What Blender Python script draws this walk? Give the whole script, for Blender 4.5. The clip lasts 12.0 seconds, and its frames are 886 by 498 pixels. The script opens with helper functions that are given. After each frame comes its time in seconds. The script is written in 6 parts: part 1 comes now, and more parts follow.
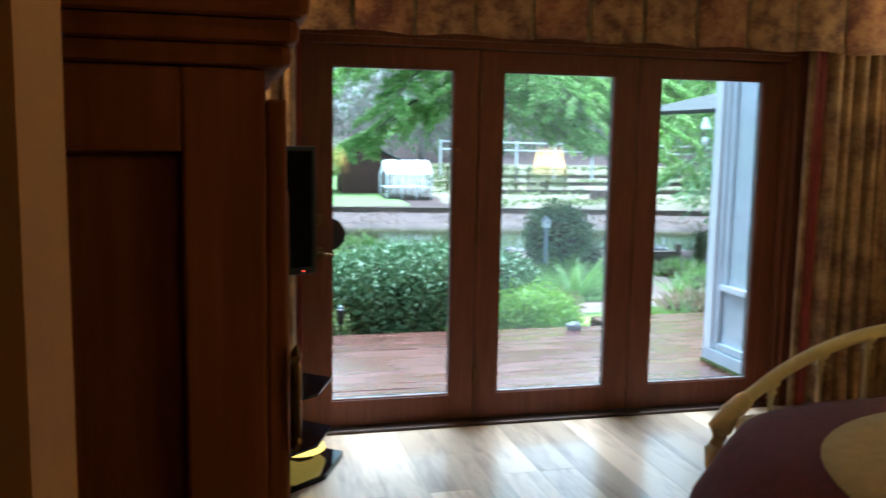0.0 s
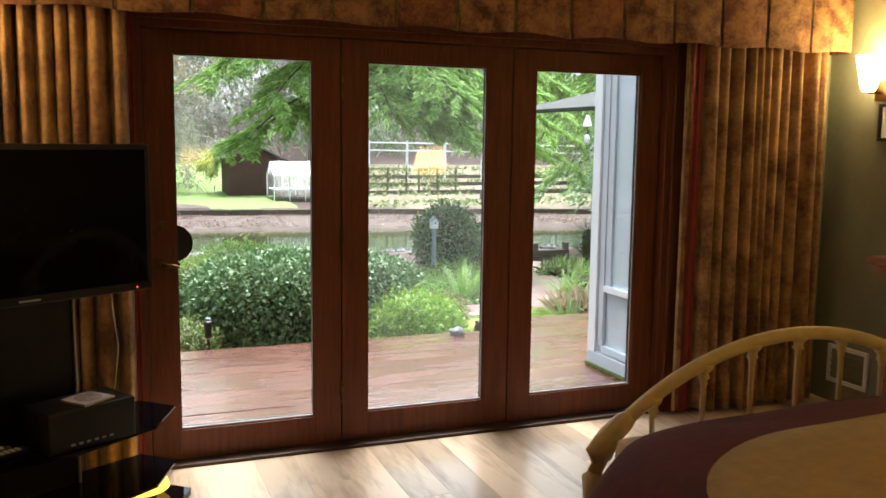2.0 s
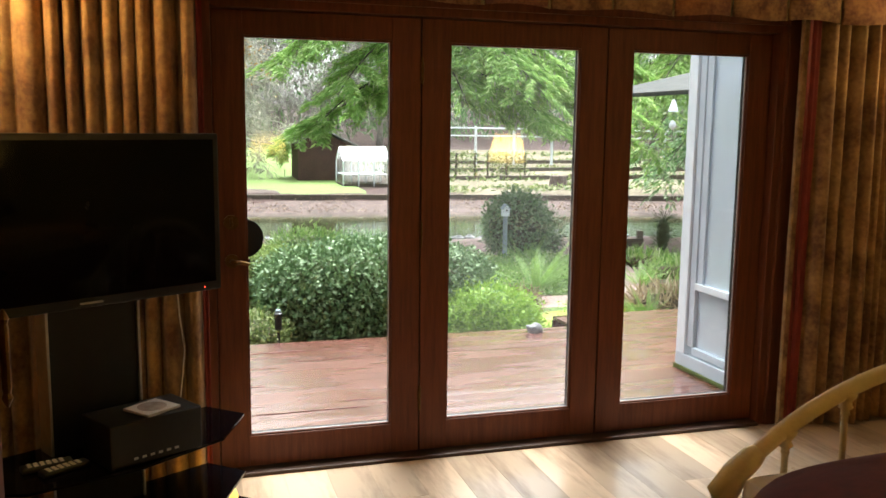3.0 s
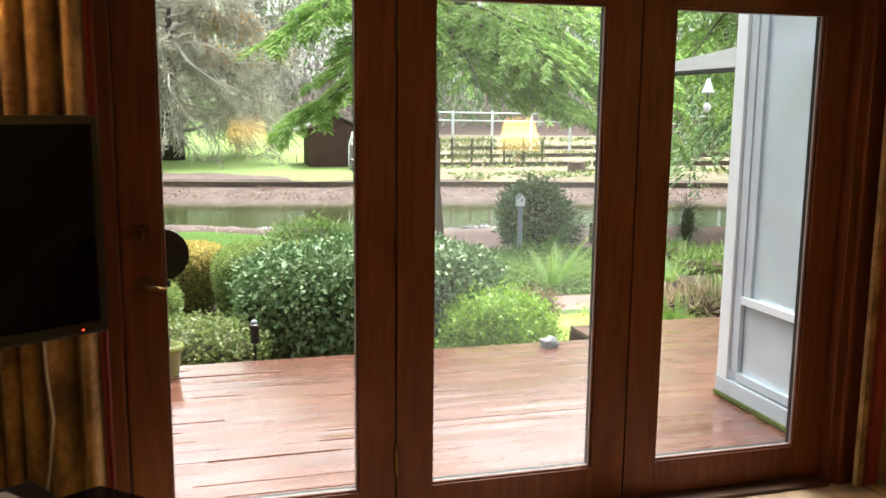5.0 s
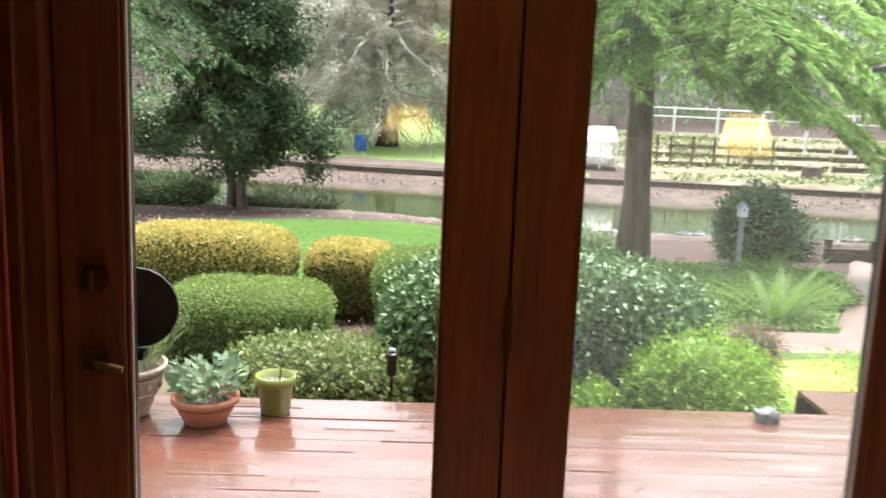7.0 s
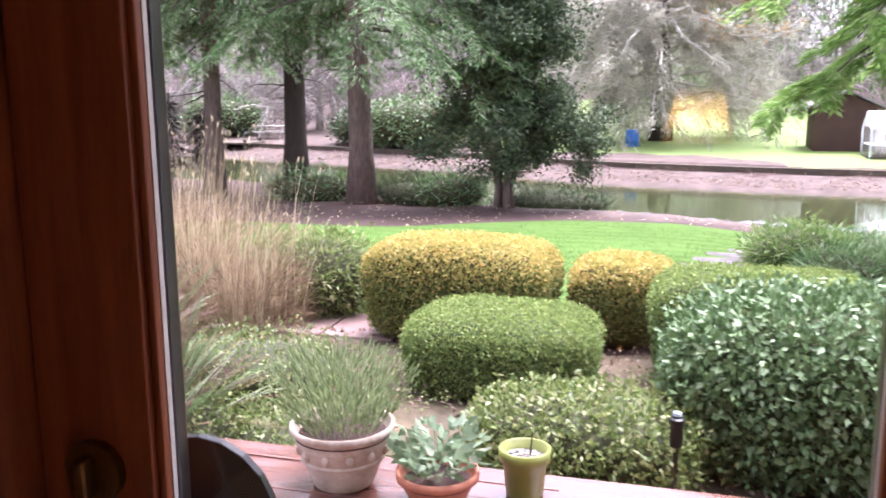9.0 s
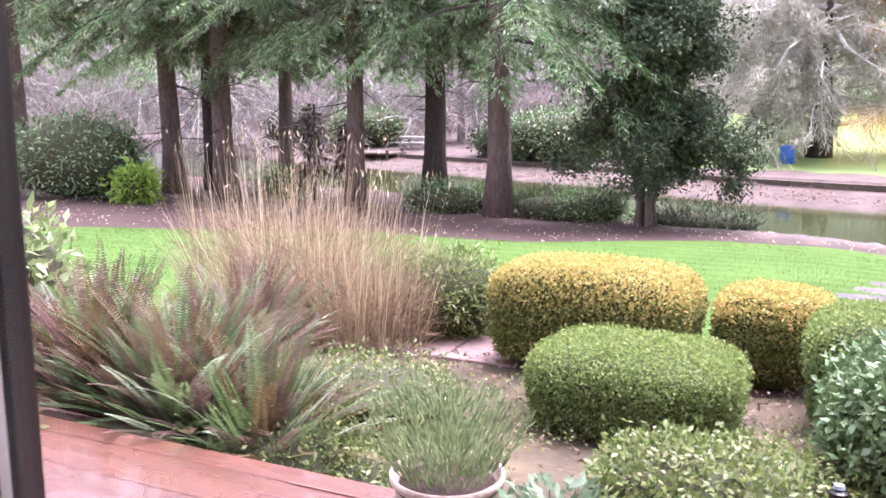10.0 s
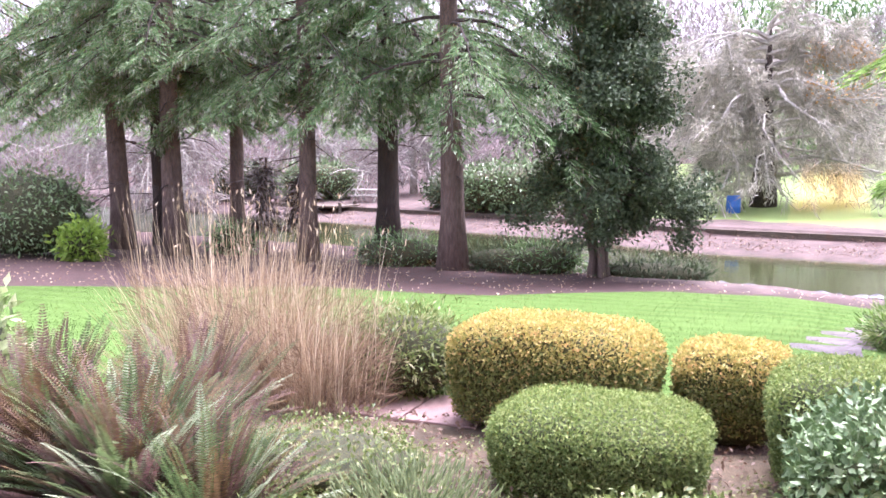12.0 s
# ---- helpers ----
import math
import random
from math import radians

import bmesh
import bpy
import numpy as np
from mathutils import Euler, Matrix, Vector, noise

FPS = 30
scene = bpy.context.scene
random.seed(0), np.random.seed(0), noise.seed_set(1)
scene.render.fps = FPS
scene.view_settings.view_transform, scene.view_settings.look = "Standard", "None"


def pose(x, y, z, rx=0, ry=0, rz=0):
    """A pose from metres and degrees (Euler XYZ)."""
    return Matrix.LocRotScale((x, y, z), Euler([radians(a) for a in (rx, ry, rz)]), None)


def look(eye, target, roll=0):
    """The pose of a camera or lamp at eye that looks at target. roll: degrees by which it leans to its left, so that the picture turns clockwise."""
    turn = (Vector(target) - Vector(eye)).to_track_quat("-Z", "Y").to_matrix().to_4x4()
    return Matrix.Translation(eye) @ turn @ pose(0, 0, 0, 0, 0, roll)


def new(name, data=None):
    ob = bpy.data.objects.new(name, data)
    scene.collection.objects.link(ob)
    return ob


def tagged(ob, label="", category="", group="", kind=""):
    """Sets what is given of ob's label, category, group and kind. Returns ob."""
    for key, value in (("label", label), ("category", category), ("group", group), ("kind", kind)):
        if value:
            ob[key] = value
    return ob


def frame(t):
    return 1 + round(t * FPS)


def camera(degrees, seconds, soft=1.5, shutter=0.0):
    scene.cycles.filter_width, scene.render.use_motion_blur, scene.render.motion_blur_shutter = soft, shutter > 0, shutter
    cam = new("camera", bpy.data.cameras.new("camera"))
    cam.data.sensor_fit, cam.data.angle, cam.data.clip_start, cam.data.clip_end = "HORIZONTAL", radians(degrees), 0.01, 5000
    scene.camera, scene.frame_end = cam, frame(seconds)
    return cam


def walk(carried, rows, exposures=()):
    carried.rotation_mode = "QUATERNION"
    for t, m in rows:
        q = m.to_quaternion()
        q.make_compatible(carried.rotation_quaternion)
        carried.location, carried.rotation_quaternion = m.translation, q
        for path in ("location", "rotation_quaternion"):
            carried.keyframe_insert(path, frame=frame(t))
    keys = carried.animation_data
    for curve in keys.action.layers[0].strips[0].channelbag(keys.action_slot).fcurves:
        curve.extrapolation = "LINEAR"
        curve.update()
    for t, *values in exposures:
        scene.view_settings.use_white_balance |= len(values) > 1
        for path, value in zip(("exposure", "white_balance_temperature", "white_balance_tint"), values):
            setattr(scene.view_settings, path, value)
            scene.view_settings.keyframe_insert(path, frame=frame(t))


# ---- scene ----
cam = camera(53.7, 12.0, soft=1.5, shutter=0.5)
PATH = [
    (0, (-0.548, -4.564, 1.562), (-0.061, -2.64, 1.313), 1.0),
    (0.5, (-0.565, -4.551, 1.578), (0.116, -2.687, 1.332), 0.7),
    (1, (-0.552, -4.54, 1.586), (0.169, -2.69, 1.341), 0.4),
    (1.5, (-0.441, -4.417, 1.561), (0.301, -2.576, 1.312), 0.0),
    (2, (-0.299, -4.237, 1.545), (0.417, -2.386, 1.301), 0.7),
    (2.5, (-0.273, -4.025, 1.532), (0.394, -2.158, 1.271), 1.1),
    (3, (-0.27, -3.898, 1.56), (0.302, -2.002, 1.28), 0.7),
    (5, (0.124, -3.009, 1.543), (0.656, -1.107, 1.23), 0.6),
    (5.5, (0.314, -2.753, 1.546), (0.781, -0.834, 1.234), 1.5),
    (6, (0.423, -2.424, 1.55), (0.812, -0.488, 1.237), 1.3),
    (6.5, (0.533, -2.109, 1.527), (0.78, -0.151, 1.208), 1.3),
    (7, (0.593, -1.787, 1.523), (0.653, 0.182, 1.181), 2.3),
    (7.2, (0.58, -1.641, 1.523), (0.602, 0.33, 1.182), 1.9),
    (8.8, (0.497, -0.780, 1.488), (-0.012, 1.121, 1.132), -0.3),
    (9, (0.494, -0.716, 1.503), (-0.049, 1.174, 1.142), -0.4),
    (9.5, (0.507, -0.501, 1.511), (-0.238, 1.324, 1.173), -1.0),
    (10, (0.441, -0.326, 1.514), (-0.399, 1.458, 1.180), -0.1),
    (10.5, (0.381, -0.331, 1.568), (-0.394, 1.492, 1.289), -0.3),
    (11, (0.366, -0.255, 1.56), (-0.366, 1.592, 1.329), -0.4),
    (11.5, (0.361, -0.218, 1.552), (-0.379, 1.627, 1.333), -0.4),
    (12, (0.366, -0.234, 1.557), (-0.382, 1.608, 1.338), -0.4),
]
walk(cam, [(t, look(e, g, r)) for t, e, g, r in PATH], exposures=[(0, 2.2, 4600, -5), (0.6, 2.0, 5400, 1), (1.5, 2.02, 5950, 5), (5.5, 2.1, 6550, 5), (7.2, 2.06, 6300, 7), (9, 2.42, 5900, 31), (12, 2.42, 5850, 39)])

# ---- world, sun, lamps ----
world = bpy.data.worlds.new("overcast_sky")
scene.world = world
world.use_nodes = True
wn, wl = world.node_tree.nodes, world.node_tree.links
sky = wn.new("ShaderNodeTexSky")
sky.sky_type, sky.sun_disc = "NISHITA", False
sky.sun_elevation, sky.sun_rotation = radians(69), radians(20)
sky.dust_density, sky.air_density = 4.0, 1.0
pale = wn.new("ShaderNodeHueSaturation")
pale.inputs["Saturation"].default_value = 0.25
wl.new(sky.outputs[0], pale.inputs["Color"])
wl.new(pale.outputs[0], wn["Background"].inputs["Color"])
wn["Background"].inputs["Strength"].default_value = 0.15

sun = new("sun", bpy.data.lights.new("sun", "SUN"))
sun.data.energy, sun.data.angle, sun.data.color = 2.2, radians(35), (1.0, 0.97, 0.93)
sun.matrix_world = look((4, 11, 30), (0, 0, 0))


def bulb(name, place, watts, colour, radius):
    lamp = new(name, bpy.data.lights.new(name, "POINT"))
    lamp.data.energy, lamp.data.color, lamp.data.shadow_soft_size = watts, colour, radius
    lamp.location = place
    return lamp


WARM = (1.0, 0.62, 0.26)
bulb("sconce_bulb", (3.67, -0.46, 2.08), 2.1, WARM, 0.03)
bulb("sconce_bulb_west", (-1.07, -0.50, 2.08), 3.0, WARM, 0.03)
bulb("bedside_bulb_near_side", (0.505, -4.20, 1.36), 1.1, WARM, 0.04)
bulb("bedside_bulb_far_side", (2.82, -4.20, 1.36), 0.4, WARM, 0.04)


# ---- materials ----
def material(name, low, high, scale=8.0, rough=0.6, bump=0.15, metal=0.0, stretch=(1, 1, 1), fine=6.0, island=0.0,
             piece=0.0, coat=0.0, spec=0.5, contrast=0.25, sheen=0.0, wave=None, span=None):
    """Two scales of noise between two colours, with relief; island or piece vary the brightness of each piece."""
    m = bpy.data.materials.new(name)
    m.use_nodes = True
    n, l = m.node_tree.nodes, m.node_tree.links
    p = n["Principled BSDF"]
    co = n.new("ShaderNodeTexCoord")
    mp = n.new("ShaderNodeMapping")
    mp.inputs["Scale"].default_value = stretch
    if piece:
        shift = n.new("ShaderNodeVectorMath")
        l.new(co.outputs["Object"], shift.inputs[0])
        l.new(n.new("ShaderNodeObjectInfo").outputs["Location"], shift.inputs[1])
        l.new(shift.outputs[0], mp.inputs[0])
    else:
        l.new(co.outputs["Object"], mp.inputs[0])
    big = n.new("ShaderNodeTexNoise")
    big.inputs["Scale"].default_value, big.inputs["Detail"].default_value = scale, 5
    small = n.new("ShaderNodeTexNoise")
    small.inputs["Scale"].default_value, small.inputs["Detail"].default_value = scale * fine, 4
    for t in (big, small):
        l.new(mp.outputs[0], t.inputs["Vector"])
    add = n.new("ShaderNodeMath")
    add.operation = "MULTIPLY_ADD"
    add.inputs[1].default_value = 0.45
    l.new(small.outputs["Fac"], add.inputs[0])
    l.new(big.outputs["Fac"], add.inputs[2])
    last = add.outputs[0]
    if wave:
        wv = n.new("ShaderNodeTexWave")
        wv.inputs["Scale"].default_value, wv.inputs["Distortion"].default_value = wave
        wv.inputs["Detail"].default_value = 3
        l.new(mp.outputs[0], wv.inputs["Vector"])
        more = n.new("ShaderNodeMath")
        more.operation = "MULTIPLY_ADD"
        more.inputs[1].default_value = 0.3
        l.new(wv.outputs["Fac"], more.inputs[0])
        l.new(last, more.inputs[2])
        last = more.outputs[0]
    mid = 0.725 + (0.15 if wave else 0)
    ramp = n.new("ShaderNodeValToRGB")
    ramp.color_ramp.elements[0].position, ramp.color_ramp.elements[1].position = mid - contrast, min(1.0, mid + contrast)
    if span:
        ramp.color_ramp.elements[0].position, ramp.color_ramp.elements[1].position = span
    ramp.color_ramp.elements[0].color, ramp.color_ramp.elements[1].color = (*low, 1), (*high, 1)
    l.new(last, ramp.inputs[0])
    out = ramp.outputs[0]
    if island or piece:
        src = n.new("ShaderNodeNewGeometry").outputs["Random Per Island"] if island else n.new("ShaderNodeObjectInfo").outputs["Random"]
        rng = n.new("ShaderNodeMapRange")
        rng.inputs["To Min"].default_value, rng.inputs["To Max"].default_value = 1 - (island or piece), 1 + (island or piece)
        l.new(src, rng.inputs["Value"])
        mul = n.new("ShaderNodeVectorMath")
        mul.operation = "SCALE"
        l.new(out, mul.inputs[0])
        l.new(rng.outputs[0], mul.inputs["Scale"])
        out = mul.outputs[0]
    l.new(out, p.inputs["Base Color"])
    p.inputs["Roughness"].default_value, p.inputs["Metallic"].default_value = rough, metal
    p.inputs["Coat Weight"].default_value, p.inputs["Specular IOR Level"].default_value = coat, spec
    p.inputs["Coat Roughness"].default_value = 0.1
    p.inputs["Sheen Weight"].default_value = sheen
    if bump:
        b = n.new("ShaderNodeBump")
        b.inputs["Strength"].default_value, b.inputs["Distance"].default_value = bump, 0.02
        l.new(last, b.inputs["Height"])
        l.new(b.outputs[0], p.inputs["Normal"])
    return m


def leaf_material(name, dark, light, tip=None, rough=0.45, through_light=0.38):
    """Leaves: a colour of its own for each leaf, some light coming through."""
    m = bpy.data.materials.new(name)
    m.use_nodes = True
    n, l = m.node_tree.nodes, m.node_tree.links
    p, out = n["Principled BSDF"], n["Material Output"]
    ramp = n.new("ShaderNodeValToRGB")
    ramp.color_ramp.elements[0].color, ramp.color_ramp.elements[1].color = (*dark, 1), (*light, 1)
    if tip:
        ramp.color_ramp.elements[1].position = 0.8
        ramp.color_ramp.elements.new(0.93).color = (*tip, 1)
    l.new(n.new("ShaderNodeNewGeometry").outputs["Random Per Island"], ramp.inputs[0])
    l.new(ramp.outputs[0], p.inputs["Base Color"])
    p.inputs["Roughness"].default_value = rough
    tr, mix = n.new("ShaderNodeBsdfTranslucent"), n.new("ShaderNodeMixShader")
    l.new(ramp.outputs[0], tr.inputs["Color"])
    mix.inputs[0].default_value = through_light
    l.new(p.outputs[0], mix.inputs[1])
    l.new(tr.outputs[0], mix.inputs[2])
    l.new(mix.outputs[0], out.inputs["Surface"])
    return m


def glass_material(name, tint=(0.97, 0.98, 0.97), haze=0.0):
    m = bpy.data.materials.new(name)
    m.use_nodes = True
    n, l = m.node_tree.nodes, m.node_tree.links
    clear, gloss, mix, fr = n.new("ShaderNodeBsdfTransparent"), n.new("ShaderNodeBsdfGlossy"), n.new("ShaderNodeMixShader"), n.new("ShaderNodeLayerWeight")
    clear.inputs["Color"].default_value = (*tint, 1)
    gloss.inputs["Roughness"].default_value = 0.02
    steep, some = n.new("ShaderNodeMath"), n.new("ShaderNodeMath")
    steep.operation, some.operation = "POWER", "MULTIPLY_ADD"
    fr.inputs["Blend"].default_value, steep.inputs[1].default_value = 0.5, 4.0
    some.inputs[1].default_value, some.inputs[2].default_value = 0.6, 0.045
    l.new(fr.outputs["Facing"], steep.inputs[0])
    l.new(steep.outputs[0], some.inputs[0])
    l.new(some.outputs[0], mix.inputs[0])
    l.new(clear.outputs[0], mix.inputs[1])
    l.new(gloss.outputs[0], mix.inputs[2])
    last = mix
    if haze:
        film, veil = n.new("ShaderNodeBsdfTranslucent"), n.new("ShaderNodeMixShader")
        no = n.new("ShaderNodeTexNoise")
        no.inputs["Scale"].default_value = 3.0
        rng = n.new("ShaderNodeMapRange")
        rng.inputs["To Min"].default_value, rng.inputs["To Max"].default_value = haze * 0.85, haze * 1.15
        l.new(n.new("ShaderNodeTexCoord").outputs["Object"], no.inputs["Vector"])
        l.new(no.outputs["Fac"], rng.inputs["Value"])
        l.new(rng.outputs[0], veil.inputs[0])
        l.new(mix.outputs[0], veil.inputs[1])
        l.new(film.outputs[0], veil.inputs[2])
        last = veil
    l.new(last.outputs[0], n["Material Output"].inputs["Surface"])
    return m


def glow_material(name, colour, strength, base=(0.8, 0.7, 0.5)):
    m = bpy.data.materials.new(name)
    m.use_nodes = True
    p = m.node_tree.nodes["Principled BSDF"]
    p.inputs["Base Color"].default_value = (*base, 1)
    p.inputs["Emission Color"].default_value = (*colour, 1)
    p.inputs["Emission Strength"].default_value = strength
    return m


M = {
    "door_wood": material("stained_fir", (0.085, 0.021, 0.007), (0.165, 0.046, 0.018), 3, 0.5, 0.08, stretch=(14, 14, 1), spec=0.35),
    "armoire_wood": material("stained_oak", (0.125, 0.036, 0.009), (0.245, 0.08, 0.023), 1.6, 0.5, 0.03, stretch=(7, 7, 0.55), spec=0.06),
    "mantel_wood": material("cherry_wood", (0.22, 0.08, 0.035), (0.34, 0.14, 0.06), 3, 0.4, 0.06, stretch=(1, 9, 9)),
    "wall": material("olive_wall_paint", (0.19, 0.19, 0.115), (0.23, 0.228, 0.14), 5, 0.8, 0.05),
    # orange lamplight is put into this tan wall colour
    "wall_warm": material("lamplit_tan_wall", (0.32, 0.145, 0.035), (0.38, 0.18, 0.045), 5, 0.8, 0.05),
    "ceiling": material("white_ceiling_paint", (0.74, 0.71, 0.66), (0.8, 0.78, 0.73), 30, 0.9, 0.2),
    "plank": material("hickory_plank", (0.20, 0.118, 0.066), (0.53, 0.395, 0.275), 0.9, 0.3, 0.04, stretch=(1.2, 7, 6), piece=0.3, coat=0.25, span=(0.40, 0.76)),
    "cloth": material("printed_curtain_cloth", (0.13, 0.055, 0.02), (0.42, 0.25, 0.09), 7, 0.85, 0.1, contrast=0.2, sheen=0.2),
    "valance_a": material("gold_valance_cloth", (0.12, 0.048, 0.02), (0.40, 0.215, 0.075), 11, 0.85, 0.1, contrast=0.16),
    "valance_b": material("crease_dark_olive_cloth", (0.10, 0.075, 0.028), (0.30, 0.215, 0.08), 14, 0.85, 0.1, contrast=0.16),
    "valance_c": material("rust_valance_cloth", (0.13, 0.038, 0.018), (0.38, 0.175, 0.06), 9, 0.85, 0.1, contrast=0.15),
    "red_trim": material("red_piping", (0.17, 0.018, 0.012), (0.24, 0.03, 0.018), 20, 0.8, 0.1),
    "black_plastic": material("black_plastic", (0.006, 0.006, 0.007), (0.012, 0.012, 0.013), 20, 0.3, 0.02),
    "black_gloss": material("black_glass", (0.002, 0.002, 0.003), (0.004, 0.004, 0.005), 3, 0.06, 0, spec=0.14),
    "dark_metal": material("dark_metal", (0.02, 0.02, 0.02), (0.05, 0.05, 0.05), 30, 0.4, 0.05, metal=0.6),
    "silver": material("silver_trim", (0.5, 0.5, 0.5), (0.62, 0.62, 0.62), 30, 0.3, 0.02, metal=0.9),
    "brass": material("aged_brass", (0.085, 0.048, 0.018), (0.19, 0.11, 0.042), 30, 0.36, 0.05, metal=1.0),
    "cream": material("cream_painted_iron", (0.56, 0.44, 0.22), (0.68, 0.55, 0.29), 14, 0.45, 0.1),
    "maroon": material("maroon_quilt_cloth", (0.062, 0.004, 0.006), (0.098, 0.008, 0.010), 30, 0.9, 0.1),
    "tan_quilt": material("tan_quilt_cloth", (0.34, 0.235, 0.088), (0.43, 0.30, 0.12), 25, 0.9, 0.15),
    "quilt_light": material("pale_gold_quilt_cloth", (0.55, 0.40, 0.17), (0.65, 0.48, 0.22), 25, 0.9, 0.15),
    "white_paint": material("white_paint", (0.72, 0.77, 0.82), (0.82, 0.86, 0.9), 6, 0.5, 0.05),
    "grey_paint": material("grey_white_paint", (0.46, 0.52, 0.58), (0.58, 0.64, 0.70), 6, 0.5, 0.05),
    "paper": material("paper", (0.62, 0.58, 0.52), (0.7, 0.66, 0.6), 20, 0.8, 0.02),
    "print": material("orange_print", (0.35, 0.05, 0.02), (0.7, 0.3, 0.08), 20, 0.7, 0.02),
    "deck": material("wet_red_deck_stain", (0.105, 0.040, 0.029), (0.148, 0.058, 0.042), 2.2, 0.27, 0.012, stretch=(1, 7, 3), piece=0.1, coat=0.75, spec=0.5),
    "cover_base": material("mossy_green_ground", (0.055, 0.10, 0.02), (0.15, 0.21, 0.055), 2, 0.95, 0.6, fine=14),
    "moss": material("moss", (0.05, 0.07, 0.015), (0.14, 0.16, 0.04), 20, 0.95, 0.5),
    "bed_soil": material("mossy_pale_soil", (0.035, 0.026, 0.016), (0.14, 0.105, 0.062), 2.6, 0.95, 1.0, fine=12),
    "soil": material("bark_mulch", (0.03, 0.014, 0.012), (0.078, 0.038, 0.033), 3, 0.9, 0.6, fine=18),
    "bank": material("leaf_littered_bank", (0.05, 0.033, 0.029), (0.15, 0.102, 0.09), 2, 0.9, 0.6, fine=14),
    "lawn": material("mown_grass", (0.058, 0.112, 0.022), (0.09, 0.158, 0.04), 0.7, 0.9, 0.35, fine=60, wave=(0.5, 1.2), spec=0.08),
    "far_lawn": material("far_meadow", (0.13, 0.21, 0.05), (0.22, 0.30, 0.09), 0.12, 0.9, 0.2, fine=30),
    "flag": material("pink_flagstone", (0.21, 0.13, 0.12), (0.32, 0.215, 0.20), 4, 0.5, 0.3, piece=0.1),
    "rock": material("shore_rock", (0.04, 0.04, 0.043), (0.30, 0.30, 0.31), 5, 0.6, 0.6, piece=0.4),
    "timber": material("weathered_timber", (0.05, 0.04, 0.03), (0.15, 0.12, 0.09), 4, 0.85, 0.4, stretch=(1, 6, 6), piece=0.2),
    "bark": material("fir_bark", (0.075, 0.05, 0.042), (0.21, 0.15, 0.125), 5, 0.9, 1.0, stretch=(3, 3, 0.9), fine=5),
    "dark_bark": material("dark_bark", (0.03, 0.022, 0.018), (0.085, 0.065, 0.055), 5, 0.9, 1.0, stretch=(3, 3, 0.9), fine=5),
    "grey_bark": material("lichen_grey_bark", (0.26, 0.24, 0.21), (0.58, 0.56, 0.50), 5, 0.9, 0.6, stretch=(1, 1, 0.6), fine=5),
    "lime_core": material("green_stems", (0.07, 0.13, 0.02), (0.16, 0.25, 0.05), 12, 0.95, 0.5),
    "cedar_bark": material("cedar_bark", (0.09, 0.065, 0.055), (0.24, 0.18, 0.155), 5, 0.9, 0.7, stretch=(2, 2, 0.4), fine=5),
    "slate": material("wet_slate", (0.012, 0.012, 0.013), (0.34, 0.34, 0.35), 1.6, 0.8, 0.5, contrast=0.16, spec=0.2),
    # paler than the deck stain, so the wet joints read as sky glints
    "glint": material("wet_glints", (0.17, 0.075, 0.058), (0.22, 0.10, 0.08), 9, 0.32, 0.0, spec=1.0),
    "threshold": material("dark_oak_threshold", (0.03, 0.012, 0.006), (0.06, 0.026, 0.013), 6, 0.45, 0.1),
    # dark cores: the shade between the leaves is put into their colour
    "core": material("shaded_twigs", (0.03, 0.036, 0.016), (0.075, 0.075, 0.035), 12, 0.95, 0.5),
    "gold_core": material("shaded_privet_core", (0.05, 0.05, 0.018), (0.115, 0.11, 0.038), 12, 0.95, 0.5),
    "green_core": material("shaded_boxwood_core", (0.03, 0.045, 0.015), (0.08, 0.10, 0.035), 12, 0.95, 0.5),
    "terracotta": material("terracotta", (0.30, 0.095, 0.055), (0.46, 0.19, 0.11), 8, 0.75, 0.15),
    "urn": material("weathered_clay", (0.30, 0.22, 0.17), (0.58, 0.50, 0.43), 9, 0.8, 0.3),
    "green_pot": material("olive_glazed_pot", (0.14, 0.16, 0.03), (0.24, 0.26, 0.055), 8, 0.35, 0.1),
    "shed": material("dark_red_shed_boards", (0.045, 0.022, 0.018), (0.085, 0.042, 0.033), 3, 0.85, 0.3),
    "shingle": material("grey_roofing", (0.12, 0.12, 0.115), (0.24, 0.235, 0.22), 6, 0.85, 0.3),
    "dark_eave": material("dark_weathered_eave", (0.03, 0.03, 0.03), (0.07, 0.07, 0.068), 6, 0.85, 0.3),
    "blue": material("blue_plastic", (0.02, 0.12, 0.45), (0.04, 0.18, 0.6), 8, 0.5, 0.05),
    "pole": material("grey_blue_painted_pole", (0.20, 0.25, 0.28), (0.30, 0.35, 0.38), 8, 0.6, 0.1),
    "glass": glass_material("window_glass"),
    # middle pane: clear glass under a faint translucent veil
    "hazy_glass": glass_material("hazy_window_glass", haze=0.018),
    "greenhouse_glass": glass_material("greenhouse_glass", haze=0.14),
    "screen": glass_material("porch_screen", tint=(0.52, 0.59, 0.68), haze=0.42),
    "sconce_glow": glow_material("lit_sconce_glass", (1.0, 0.72, 0.36), 9.0),
    "red_led": glow_material("red_standby_light", (1.0, 0.05, 0.02), 1.5, (0.4, 0.02, 0.02)),
}
